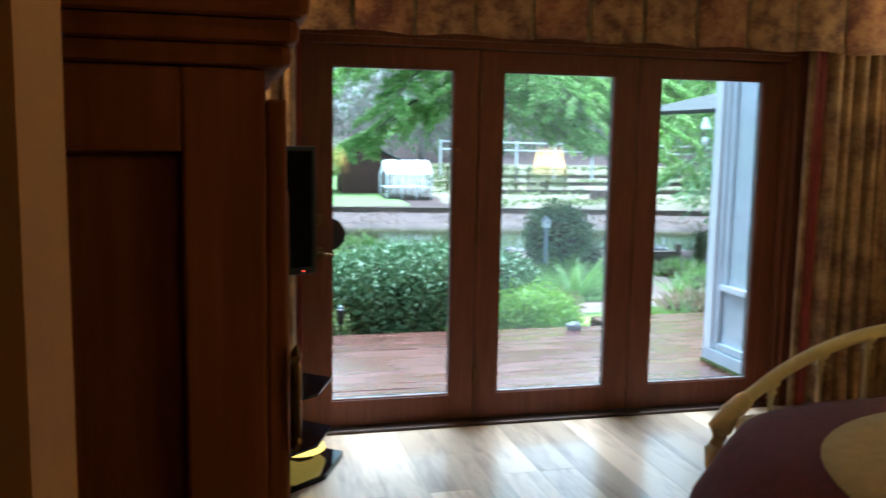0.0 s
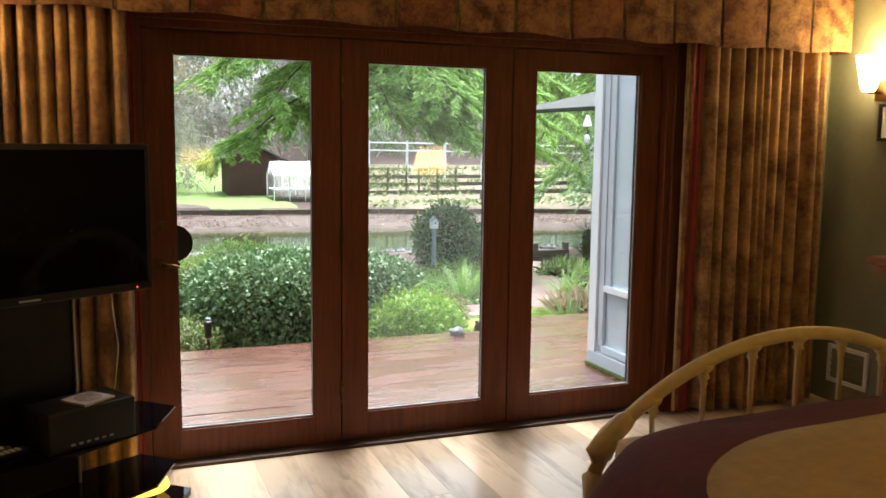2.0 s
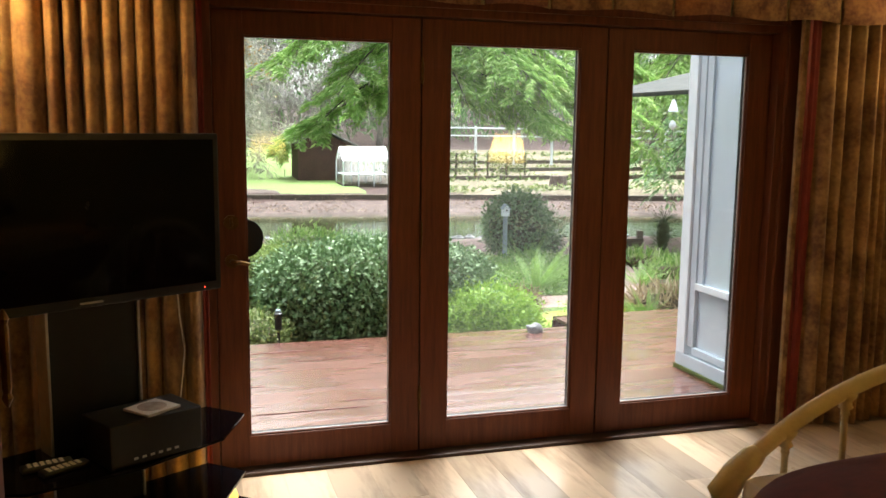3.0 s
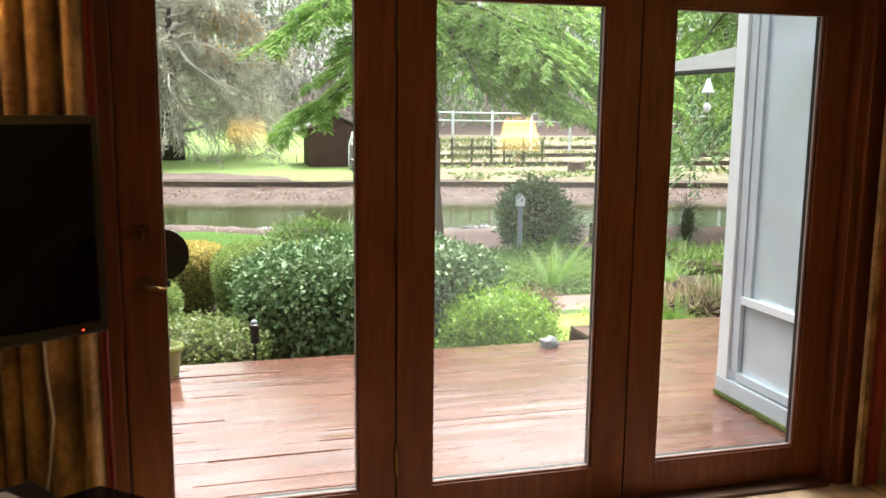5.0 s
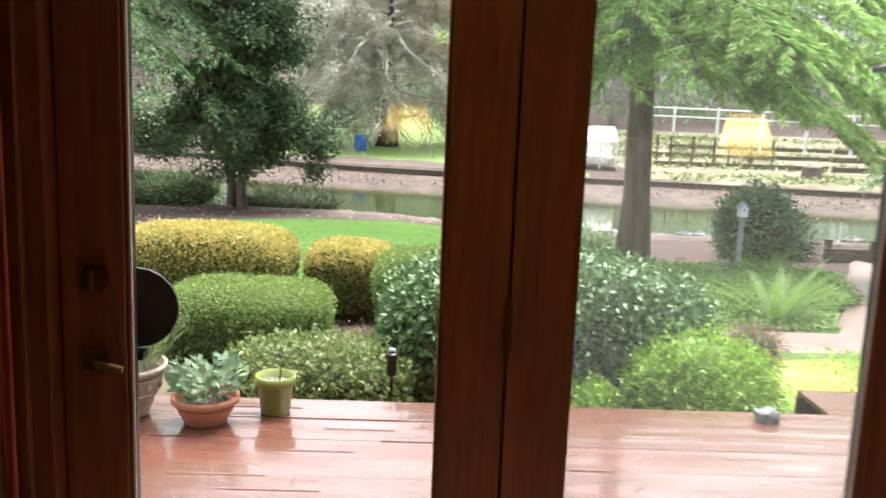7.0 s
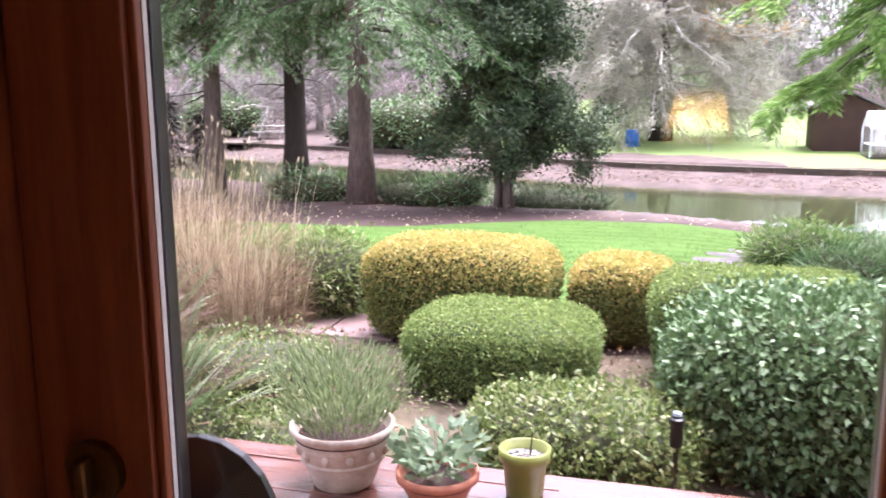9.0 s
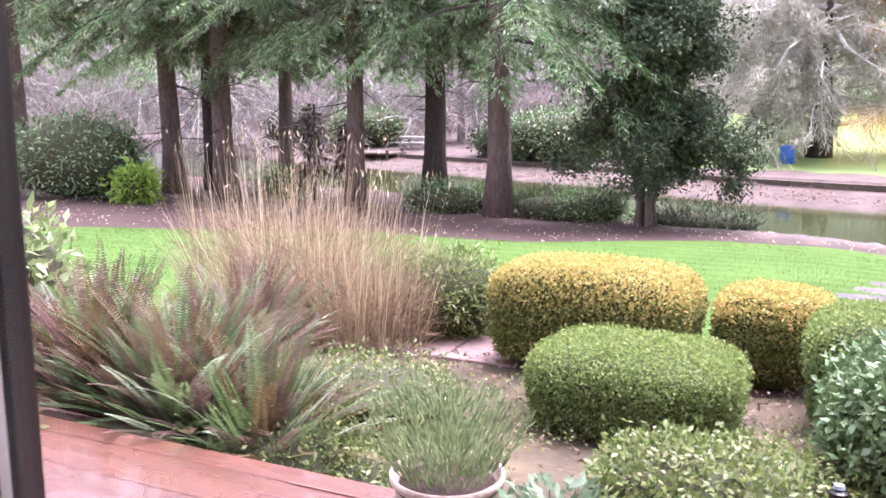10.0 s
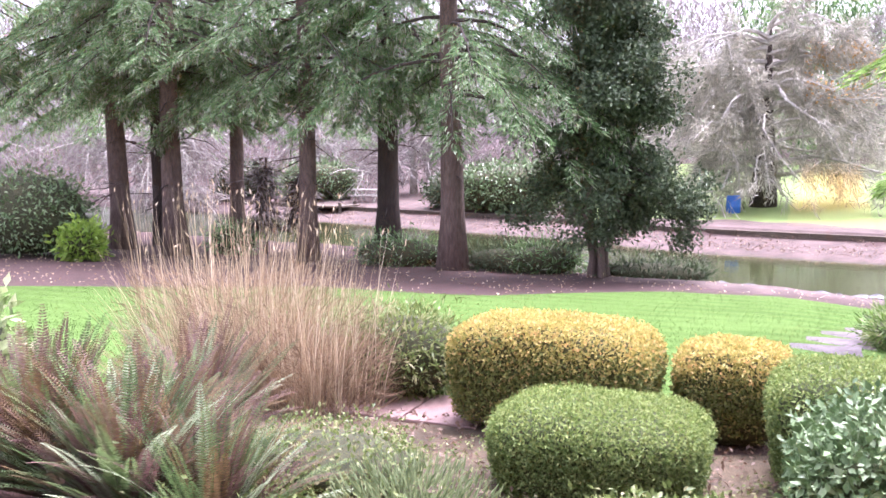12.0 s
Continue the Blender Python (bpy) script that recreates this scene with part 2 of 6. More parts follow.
def shade_material(name="lit_amber_lampshade", power=1.0):
    """A lit cloth shade, brightest in a band round the bulb."""
    m = glow_material(name, (1.0, 0.58, 0.13), 2.0, (0.7, 0.5, 0.2))
    n, l = m.node_tree.nodes, m.node_tree.links
    xyz, off, sq, fall, amp = n.new("ShaderNodeSeparateXYZ"), *(n.new("ShaderNodeMath") for _ in range(4))
    off.operation, sq.operation, fall.operation, amp.operation = "SUBTRACT", "MULTIPLY", "MULTIPLY_ADD", "MAXIMUM"
    off.inputs[1].default_value, fall.inputs[1].default_value, fall.inputs[2].default_value, amp.inputs[1].default_value = 0.68, -900.0 * power, 10.0 * power, 1.6 * power
    l.new(n.new("ShaderNodeTexCoord").outputs["Object"], xyz.inputs[0])
    l.new(xyz.outputs["Z"], off.inputs[0])
    l.new(off.outputs[0], sq.inputs[0])
    l.new(off.outputs[0], sq.inputs[1])
    l.new(sq.outputs[0], fall.inputs[0])
    l.new(fall.outputs[0], amp.inputs[0])
    l.new(amp.outputs[0], n["Principled BSDF"].inputs["Emission Strength"])
    return m


M["shade_glow"] = shade_material()
M["dim_shade_glow"] = shade_material("dim_amber_lampshade", 0.18)
# emission of the shape added for the yellow gleam below the shelf
M["low_glow"] = glow_material("amber_glow_surface", (1.0, 0.56, 0.08), 0.55, (0.6, 0.4, 0.1))
M["seal"] = material("grey_glazing_seal", (0.3, 0.29, 0.28), (0.42, 0.41, 0.4), 20, 0.6, 0.05)
M["water"] = material("pond_water", (0.035, 0.045, 0.018), (0.06, 0.072, 0.03), 0.6, 0.04, 0.25, stretch=(0.5, 1.4, 1), fine=10)
M["box_leaf"] = leaf_material("boxwood_leaves", (0.08, 0.135, 0.035), (0.23, 0.32, 0.10), (0.30, 0.37, 0.13), rough=0.7)
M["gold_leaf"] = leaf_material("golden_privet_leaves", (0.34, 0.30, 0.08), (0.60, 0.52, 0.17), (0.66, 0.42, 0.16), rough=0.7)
M["privet_leaf"] = leaf_material("privet_leaves", (0.085, 0.12, 0.03), (0.30, 0.33, 0.09), (0.45, 0.34, 0.13), rough=0.7)
M["laurel_leaf"] = leaf_material("laurel_leaves", (0.07, 0.135, 0.045), (0.19, 0.29, 0.125), (0.26, 0.35, 0.19), rough=0.48, through_light=0.12)
M["lime_leaf"] = leaf_material("lime_green_leaves", (0.16, 0.30, 0.03), (0.36, 0.52, 0.09))
M["cover_leaf"] = leaf_material("ground_cover_leaves", (0.07, 0.15, 0.03), (0.24, 0.36, 0.09), (0.42, 0.46, 0.26))
M["variegated_leaf"] = leaf_material("variegated_leaves", (0.08, 0.13, 0.03), (0.25, 0.31, 0.10), (0.40, 0.40, 0.21))
M["holly_leaf"] = leaf_material("holly_leaves", (0.03, 0.055, 0.022), (0.085, 0.13, 0.06), (0.12, 0.16, 0.075), rough=0.7, through_light=0.12)
M["fir_needle"] = leaf_material("fir_needles", (0.06, 0.135, 0.048), (0.22, 0.36, 0.145), (0.46, 0.54, 0.37), rough=0.75, through_light=0.48)
M["cedar_needle"] = leaf_material("cedar_sprays", (0.15, 0.29, 0.06), (0.38, 0.56, 0.17), (0.56, 0.68, 0.32), rough=0.75, through_light=0.55)
M["lichen"] = leaf_material("hanging_lichen", (0.22, 0.215, 0.165), (0.56, 0.54, 0.45), rough=0.9)
M["orange_leaf"] = leaf_material("withered_orange_leaves", (0.4, 0.2, 0.05), (0.62, 0.38, 0.14), rough=0.9)
M["straw"] = leaf_material("dry_straw", (0.33, 0.24, 0.145), (0.60, 0.48, 0.32), (0.72, 0.61, 0.45), rough=0.8)
M["fern_brown"] = leaf_material("withered_fern", (0.10, 0.065, 0.045), (0.26, 0.17, 0.12), (0.36, 0.27, 0.22))
M["fern_lime"] = leaf_material("fresh_fern", (0.14, 0.27, 0.05), (0.30, 0.44, 0.12))
for tag, low, high in (("deep_green", (0.035, 0.065, 0.022), (0.07, 0.12, 0.04)), ("mid_green", (0.08, 0.13, 0.045), (0.14, 0.20, 0.075)), ("pale_green", (0.19, 0.25, 0.14), (0.30, 0.35, 0.23)),
                       ("olive_brown", (0.085, 0.056, 0.026), (0.15, 0.10, 0.045)), ("purple_brown", (0.08, 0.042, 0.038), (0.15, 0.085, 0.072))):
    M["fern_" + tag] = leaf_material(tag + "_fern", tuple(1.3 * c for c in low), tuple(1.4 * c for c in high), rough=0.62)
# paler yellow-green leaves for the tops of the boxwood blocks
M["box_top"] = leaf_material("paler_boxwood_leaves", (0.13, 0.20, 0.05), (0.27, 0.35, 0.10), (0.33, 0.38, 0.13), rough=0.75)
M["rosemary"] = leaf_material("grey_green_needles", (0.08, 0.12, 0.045), (0.27, 0.34, 0.16), rough=0.7)
M["sage"] = leaf_material("pale_sage_leaves", (0.09, 0.15, 0.075), (0.25, 0.34, 0.21), (0.40, 0.47, 0.34), rough=0.6)
M["perlite_soil"] = material("perlite_potting_soil", (0.02, 0.014, 0.012), (0.62, 0.58, 0.54), 60, 0.9, 0.6, span=(0.68, 0.9))
M["bare_twig"] = leaf_material("bare_grey_twigs", (0.17, 0.145, 0.142), (0.37, 0.325, 0.315), rough=0.9)
M["pale_broad_leaf"] = leaf_material("pale_broad_leaves", (0.14, 0.22, 0.06), (0.38, 0.46, 0.22), (0.55, 0.60, 0.38), rough=0.4)
M["path_stone"] = material("grey_path_stone", (0.10, 0.085, 0.09), (0.20, 0.175, 0.18), 5, 0.8, 0.4, piece=0.15, spec=0.15)
M["terrace"] = material("pale_terrace_ground", (0.125, 0.105, 0.07), (0.27, 0.23, 0.165), 0.6, 0.9, 0.4, fine=12, spec=0.2)
M["lime_turf"] = material("yellow_green_turf", (0.22, 0.26, 0.06), (0.40, 0.44, 0.13), 3, 0.9, 0.4, fine=20, spec=0.1)
M["blade"] = leaf_material("grass_blades", (0.075, 0.14, 0.028), (0.13, 0.215, 0.055), rough=0.9)
# standing water on the boards: smoother, glossier patches
wet = M["deck"].node_tree
where, wide_noise, wet_map = wet.nodes.new("ShaderNodeNewGeometry"), wet.nodes.new("ShaderNodeTexNoise"), wet.nodes.new("ShaderNodeMapping")
wet_map.inputs["Scale"].default_value = (0.55, 3.2, 1)
wet.links.new(where.outputs["Position"], wet_map.inputs[0])
wet.links.new(wet_map.outputs[0], wide_noise.inputs["Vector"])
wide_noise.inputs["Scale"].default_value, wide_noise.inputs["Detail"].default_value = 2.6, 4
for socket, dry, soaked in (("Roughness", 0.30, 0.2), ("Coat Weight", 0.5, 0.95), ("Coat Roughness", 0.13, 0.05)):
    rng_node = wet.nodes.new("ShaderNodeMapRange")
    rng_node.inputs["From Min"].default_value, rng_node.inputs["From Max"].default_value = 0.42, 0.66
    rng_node.inputs["To Min"].default_value, rng_node.inputs["To Max"].default_value = dry, soaked
    wet.links.new(wide_noise.outputs["Fac"], rng_node.inputs["Value"])
    wet.links.new(rng_node.outputs[0], wet.nodes["Principled BSDF"].inputs[socket])
M["lawn"].node_tree.nodes["Mapping"].inputs["Rotation"].default_value = (0, 0, 1.5708)
M["withered_straw"] = leaf_material("withered_grass_blades", (0.13, 0.085, 0.055), (0.40, 0.29, 0.19), rough=0.9)


# ---- mesh helpers ----
def thing(name, label, category, place=(0, 0, 0), turn=0.0, group="", kind=""):
    ob = new(name)
    ob.empty_display_size = 0.05
    ob.matrix_world = pose(*place, 0, 0, turn)
    return tagged(ob, label, category, group, kind)


def link_mesh(name, mesh, mat, parent=None, label=""):
    mesh.materials.append(mat)
    ob = new(name, mesh)
    if parent:
        ob.parent = parent
    if label:
        ob["label"] = label
    return ob


def part(name, bm, mat, parent=None, label="", smooth=False):
    mesh = bpy.data.meshes.new(name)
    bmesh.ops.recalc_face_normals(bm, faces=bm.faces)
    bm.to_mesh(mesh)
    bm.free()
    if smooth:
        for f in mesh.polygons:
            f.use_smooth = True
    return link_mesh(name, mesh, mat, parent, label)


def arrays(name, verts, faces, mat, parent=None, label="", smooth=False):
    """A mesh from computed arrays: verts (n, 3), faces (m, 3 or 4)."""
    verts, faces = np.asarray(verts, np.float32), np.asarray(faces, np.int32)
    mesh = bpy.data.meshes.new(name)
    k = faces.shape[1]
    mesh.vertices.add(len(verts))
    mesh.vertices.foreach_set("co", verts.ravel())
    mesh.loops.add(faces.size)
    mesh.loops.foreach_set("vertex_index", faces.ravel())
    mesh.polygons.add(len(faces))
    mesh.polygons.foreach_set("loop_start", np.arange(0, faces.size, k, dtype=np.int32))
    mesh.update(calc_edges=True)
    mesh.validate()
    if smooth:
        mesh.polygons.foreach_set("use_smooth", np.ones(len(faces), bool))
    return link_mesh(name, mesh, mat, parent, label)


def box(x0, x1, y0, y1, z0, z1, bevel=0.0, bm=None):
    bm = bm or bmesh.new()
    made = bmesh.ops.create_cube(bm, size=1.0, matrix=Matrix.LocRotScale(((x0 + x1) / 2, (y0 + y1) / 2, (z0 + z1) / 2), None, (x1 - x0, y1 - y0, z1 - z0)))
    if bevel:
        edges = list({e for v in made["verts"] for e in v.link_edges})
        bmesh.ops.bevel(bm, geom=edges, offset=bevel, segments=2, affect="EDGES", profile=0.6)
    return bm


def lathe(profile, sides=24, bm=None, at=(0, 0, 0)):
    """A turned body from (radius, height) pairs."""
    bm = bm or bmesh.new()
    rings = [[bm.verts.new((at[0] + r * math.cos(6.28319 * i / sides), at[1] + r * math.sin(6.28319 * i / sides), at[2] + z)) for i in range(sides)] for r, z in profile]
    for a, b in zip(rings, rings[1:]):
        for i in range(sides):
            bm.faces.new((a[i], a[(i + 1) % sides], b[(i + 1) % sides], b[i]))
    for ring in (rings[0], rings[-1]):
        if len(set(v.co.to_tuple(5) for v in ring)) > 2:
            bm.faces.new(ring)
    return bm


def tube(points, radii, sides=8, bm=None):
    """A round bar along points."""
    bm = bm or bmesh.new()
    points = [Vector(p) for p in points]
    rings = []
    for i, p in enumerate(points):
        d = (points[min(i + 1, len(points) - 1)] - points[max(i - 1, 0)]).normalized()
        u = d.orthogonal().normalized() if abs(d.z) > 0.99 else d.cross(Vector((0, 0, 1))).normalized()
        v = d.cross(u)
        r = float(radii[i] if hasattr(radii, "__len__") else radii)
        rings.append([bm.verts.new(p + r * (math.cos(6.28319 * k / sides) * u + math.sin(6.28319 * k / sides) * v)) for k in range(sides)])
    for a, b in zip(rings, rings[1:]):
        for k in range(sides):
            bm.faces.new((a[k], a[(k + 1) % sides], b[(k + 1) % sides], b[k]))
    bm.faces.new(rings[0])
    bm.faces.new(rings[-1])
    return bm


def unit(a):
    return a / np.maximum(np.linalg.norm(a, axis=1, keepdims=True), 1e-9)


def leaves(name, points, ahead, up, length, width, mat, parent=None, label="", fold=0.2):
    """Many small leaves, each of two folded triangles: base, tip and two sides."""
    n = len(points)
    ahead, up = unit(ahead), unit(up)
    side = unit(np.cross(ahead, up))
    up = np.cross(side, ahead)
    length, width = np.broadcast_to(length, n)[:, None], np.broadcast_to(width, n)[:, None]
    mid = points + ahead * length * 0.45 + up * width * fold
    verts = np.stack([points, mid - side * width / 2, points + ahead * length, mid + side * width / 2], 1).reshape(-1, 3)
    i = np.arange(n)[:, None] * 4
    faces = np.concatenate([i + [0, 1, 2], i + [0, 2, 3]], 1).reshape(-1, 3)
    return arrays(name, verts, faces, mat, parent, label)


rng = np.random.default_rng(7)


def ground_height(x, y):
    """The garden falls gently from the house to the pond and rises beyond it."""
    x, y = np.asarray(x, float), np.asarray(y, float)
    near, far = near_shore(x), far_shore(x)
    steep = 0.062 + 0.013 * np.clip(x / 3, 0, 1)
    fall = np.where(y < 4, np.interp(y, [-60, 3, 4], [-0.5, -0.5, -0.52]), -0.52 - (y - 4) * steep)
    fall = np.maximum(fall, -1.76)
    d, e = y - near, y - far
    z = np.where(d > -0.6, np.maximum(fall - 0.55 * np.clip(d + 0.6, 0, 2.2), -2.5), fall)
    bank = np.interp(e, [-1.5, 0, 1.9, 2.2, 3.0, 13, 40, 120, 600], [-2.5, -1.86, -1.64, -1.62, -1.34, -1.0, 0.4, 5.0, 12.0])
    return np.where(e > -1.5, np.maximum(bank, z * 0 - 2.5), z)


def near_shore(x):
    x = np.asarray(x, float)
    return np.interp(x, [-90, -40, -22, -14, -8, -3.5, 0, 4, 9, 20, 60], [40, 34, 29.8, 28.3, 26.3, 22.6, 21.5, 20.6, 20.3, 18.5, 14])


def far_shore(x):
    x = np.asarray(x, float)
    return np.interp(x, [-90, -40, -22, -10, -3, 3, 10, 20, 60], [59, 46, 38.7, 34.4, 30.4, 29.0, 28.2, 26.0, 21])


def gz(x, y):
    return float(ground_height(x, y))


# ---- the room ----
def wall(name, pieces, mat, label, category="wall"):
    ob = thing(name, label, category, kind="structure")
    for x0, x1, y0, y1, z0, z1 in pieces:
        part("wall_piece", box(x0, x1, y0, y1, z0, z1), mat, ob)
    return ob


H = 2.44
wall("wall_north", [(-1.35, -0.185, -0.075, 0.085, -0.16, H), (2.69, 3.95, -0.075, 0.085, -0.16, H), (-0.185, 2.69, -0.075, 0.085, 2.085, H)], M["wall"], "olive green painted wall around the glazed doors")
wall("wall_east", [(3.80, 3.95, -5.6, -0.075, -0.16, H)], M["wall"], "olive green painted bedroom wall with a sconce")
wall("wall_west", [(-1.35, -1.20, -5.6, -0.075, -0.16, H)], M["wall_warm"], "bedroom wall behind the armoire, tan tinted like lamplight")
wall("wall_south", [(-1.35, 3.95, -5.75, -5.6, -0.16, H)], M["wall"], "olive green painted wall behind the bed")
wall("wall_partition", [(-1.20, -0.64, -4.12, -3.99, 0.0, H)], M["wall_warm"], "short partition beside the armoire, tan tinted like lamplight")
tagged(part("ceiling", box(-1.35, 3.95, -5.75, 0.085, H, H + 0.12), M["ceiling"]), "white painted flat bedroom ceiling", "ceiling", kind="structure")
tagged(part("roof", box(-1.7, 4.3, -6.1, 0.45, H + 0.13, H + 0.33), M["shingle"]), "grey shingled low roof over the bedroom", "roof", kind="structure")

door_frame = thing("door_frame", "red-brown stained wooden frame around three glazed doors", "door frame", kind="structure")
part("jamb", box(-0.185, -0.132, -0.08, 0.09, -0.03, 2.085, 0.004), M["door_wood"], door_frame)
part("jamb", box(2.637, 2.69, -0.08, 0.09, -0.03, 2.085, 0.004), M["door_wood"], door_frame)
part("head", box(-0.132, 2.637, -0.08, 0.09, 2.036, 2.085, 0.004), M["door_wood"], door_frame)
part("casing", box(-0.26, -0.172, -0.098, -0.0765, 0.0, 2.16, 0.005), M["door_wood"], door_frame)
part("casing", box(2.677, 2.77, -0.098, -0.0765, 0.0, 2.16, 0.005), M["door_wood"], door_frame)
part("casing", box(-0.172, 2.677, -0.098, -0.0765, 2.072, 2.16, 0.005), M["door_wood"], door_frame)
part("stop", box(-0.131, 2.636, 0.0235, 0.036, 2.018, 2.0355, 0.002), M["door_wood"], door_frame)
part("stop", box(-0.1315, -0.118, 0.0235, 0.036, 0.017, 2.017, 0.002), M["door_wood"], door_frame)
part("stop", box(2.623, 2.6365, 0.0235, 0.036, 0.017, 2.017, 0.002), M["door_wood"], door_frame)
part("threshold", box(-0.132, 2.637, -0.10, 0.11, -0.04, 0.016, 0.004), M["threshold"], door_frame, "dark brown threshold")


def glazed_door(name, x0, x1, p0, p1, label, glass):
    ob = thing(name, label, "door", kind="structure")
    y0, y1 = -0.026, 0.022
    part("stile", box(x0, p0, y0, y1, 0.02, 2.032, 0.003), M["door_wood"], ob)
    part("stile", box(p1, x1, y0, y1, 0.02, 2.032, 0.003), M["door_wood"], ob)
    part("top_rail", box(p0, p1, y0 + 0.001, y1 - 0.001, 1.93, 2.032, 0.002), M["door_wood"], ob)
    part("bottom_rail", box(p0, p1, y0 + 0.001, y1 - 0.001, 0.02, 0.16, 0.002), M["door_wood"], ob)
    for a, b, c, d in ((p0, p0 + 0.009, 0.16, 1.93), (p1 - 0.009, p1, 0.16, 1.93), (p0 + 0.009, p1 - 0.009, 0.16, 0.169), (p0 + 0.009, p1 - 0.009, 1.921, 1.93)):
        part("glazing_bead", box(a, b, -0.018, -0.007, c, d, 0.003), M["door_wood"], ob)
        part("glazing_seal", box(a, b, -0.006, 0.001, c, d), M["seal"], ob, "pale glazing seal")
        part("outer_bead", box(a, b, 0.006, 0.024, c, d, 0.002), M["black_plastic"], ob, "black outer glazing strip")
    pane = part("pane", box(p0 + 0.002, p1 - 0.002, 0.0015, 0.0055, 0.162, 1.928), glass, ob, "clear glass pane")
    pane.visible_shadow = False
    return ob


door_l = glazed_door("door_1", -0.128, 0.785, 0.0, 0.652, "red-brown stained glazed wooden door with lever handle", M["glass"])
glazed_door("door_2", 0.791, 1.709, 0.922, 1.573, "red-brown stained glazed wooden door, fixed", M["hazy_glass"])
glazed_door("door_3", 1.715, 2.633, 1.849, 2.504, "red-brown stained glazed wooden door, fixed, beside curtain", M["glass"])
part("astragal", box(0.772, 0.804, 0.0225, 0.032, 0.02, 2.03, 0.002), M["door_wood"], door_l)
tagged(part("mullion_strip", box(1.698, 1.726, 0.0225, 0.032, 0.02, 2.03, 0.002), M["door_wood"], door_frame))
for z in (0.28, 1.06, 1.80):
    hinge = part("hinge", tube([(0.788, -0.035, z - 0.05), (0.788, -0.035, z + 0.05)], 0.008, 8), M["brass"], door_l, "aged brass hinge")
    for k in (-0.055, 0.055):
        part("finial", lathe([(0.001, -0.008), (0.007, -0.004), (0.006, 0.003), (0.001, 0.008)], 8, at=(0.788, -0.035, z + k)), M["brass"], hinge)
tube_y = lambda x, z, a, b, r: tube([(x, a, z), (x, b, z)], r, 20)
rose = part("handle_rose", tube_y(-0.062, 0.963, -0.026, -0.036, 0.03), M["brass"], door_l, "aged brass handle rose")
part("lever", tube([(-0.062, -0.036, 0.963), (-0.062, -0.07, 0.963), (-0.045, -0.076, 0.963), (-0.02, -0.075, 0.961), (0.008, -0.073, 0.954)], [0.011, 0.010, 0.010, 0.009, 0.007], 10), M["brass"], rose, "aged brass lever")
bolt = part("deadbolt", tube_y(-0.062, 1.133, -0.026, -0.038, 0.032), M["brass"], door_l, "aged brass deadbolt rose")
part("thumbturn", box(-0.068, -0.056, -0.058, -0.038, 1.113, 1.153, 0.004), M["brass"], bolt)
outer = part("outer_disc", tube_y(-0.004, 1.05, 0.062, 0.072, 0.088), M["black_plastic"], door_l, "round black disc fixed outside the door")
part("bracket", box(-0.05, 0.02, 0.022, 0.062, 0.945, 0.962, 0.003), M["black_plastic"], outer)
part("bracket", box(-0.05, -0.02, 0.022, 0.066, 0.962, 1.06, 0.003), M["black_plastic"], outer)


def wavy_cloth(name, x0, x1, y, z0, z1, mat, parent, pleats, depth, seed, flare=0.0):
    """Hanging pleated cloth with thickness."""
    r = np.random.default_rng(seed)
    cols, rows = pleats * 10 + 1, 24
    u = np.linspace(0, 1, cols)
    phase = u * pleats * 2 * np.pi + 2.0 * np.sin(u * 7 + seed) + 0.8 * np.sin(u * 23 + seed) + r.normal(0, 0.05, cols)
    verts = []
    for side in (0, 1):
        for j in range(rows):
            v = j / (rows - 1)
            amp = depth * (0.75 + 0.5 * v) * (0.75 + 0.35 * np.sin(u * 13 + seed))
            yy = y + amp * np.sin(phase + 0.35 * v * np.sin(u * 17 + seed)) - side * 0.004
            xx = x0 + (x1 - x0) * u + flare * v * (u - 0.5) + 0.008 * np.cos(phase)
            verts.append(np.stack([xx, yy, np.full(cols, z1 + (z0 - z1) * v) + 0.006 * v * np.sin(phase * 0.5)], 1))
    verts = np.concatenate(verts)
    at = lambda s, j, i: s * rows * cols + j * cols + i
    faces = [(at(s, j, i), at(s, j, i + 1), at(s, j + 1, i + 1), at(s, j + 1, i)) for s in (0, 1) for j in range(rows - 1) for i in range(cols - 1)]
    faces += [(at(0, j, i), at(1, j, i), at(1, j, i + 1), at(0, j, i + 1)) for j in (0, rows - 1) for i in range(cols - 1)]
    return arrays(name, verts, faces, mat, parent, smooth=True)


curtain = thing("curtain", "gold and brown printed pleated curtain, drawn open", "curtain", group="window curtains")
wavy_cloth("cloth", 2.80, 3.66, -0.17, 0.02, 2.20, M["cloth"], curtain, 11, 0.062, 3)
wavy_cloth("trim", 2.745, 2.80, -0.165, 0.02, 2.20, M["red_trim"], curtain, 1, 0.012, 5)
wavy_cloth("edge_band", 2.70, 2.745, -0.16, 0.02, 2.20, M["cloth"], curtain, 1, 0.010, 6)
curtain = thing("curtain", "gold and brown printed pleated curtain behind the television", "curtain", group="window curtains")
wavy_cloth("cloth", -1.12, -0.195, -0.17, 0.02, 2.20, M["cloth"], curtain, 12, 0.05, 8)
wavy_cloth("trim", -0.195, -0.175, -0.165, 0.02, 2.20, M["red_trim"], curtain, 1, 0.012, 9)

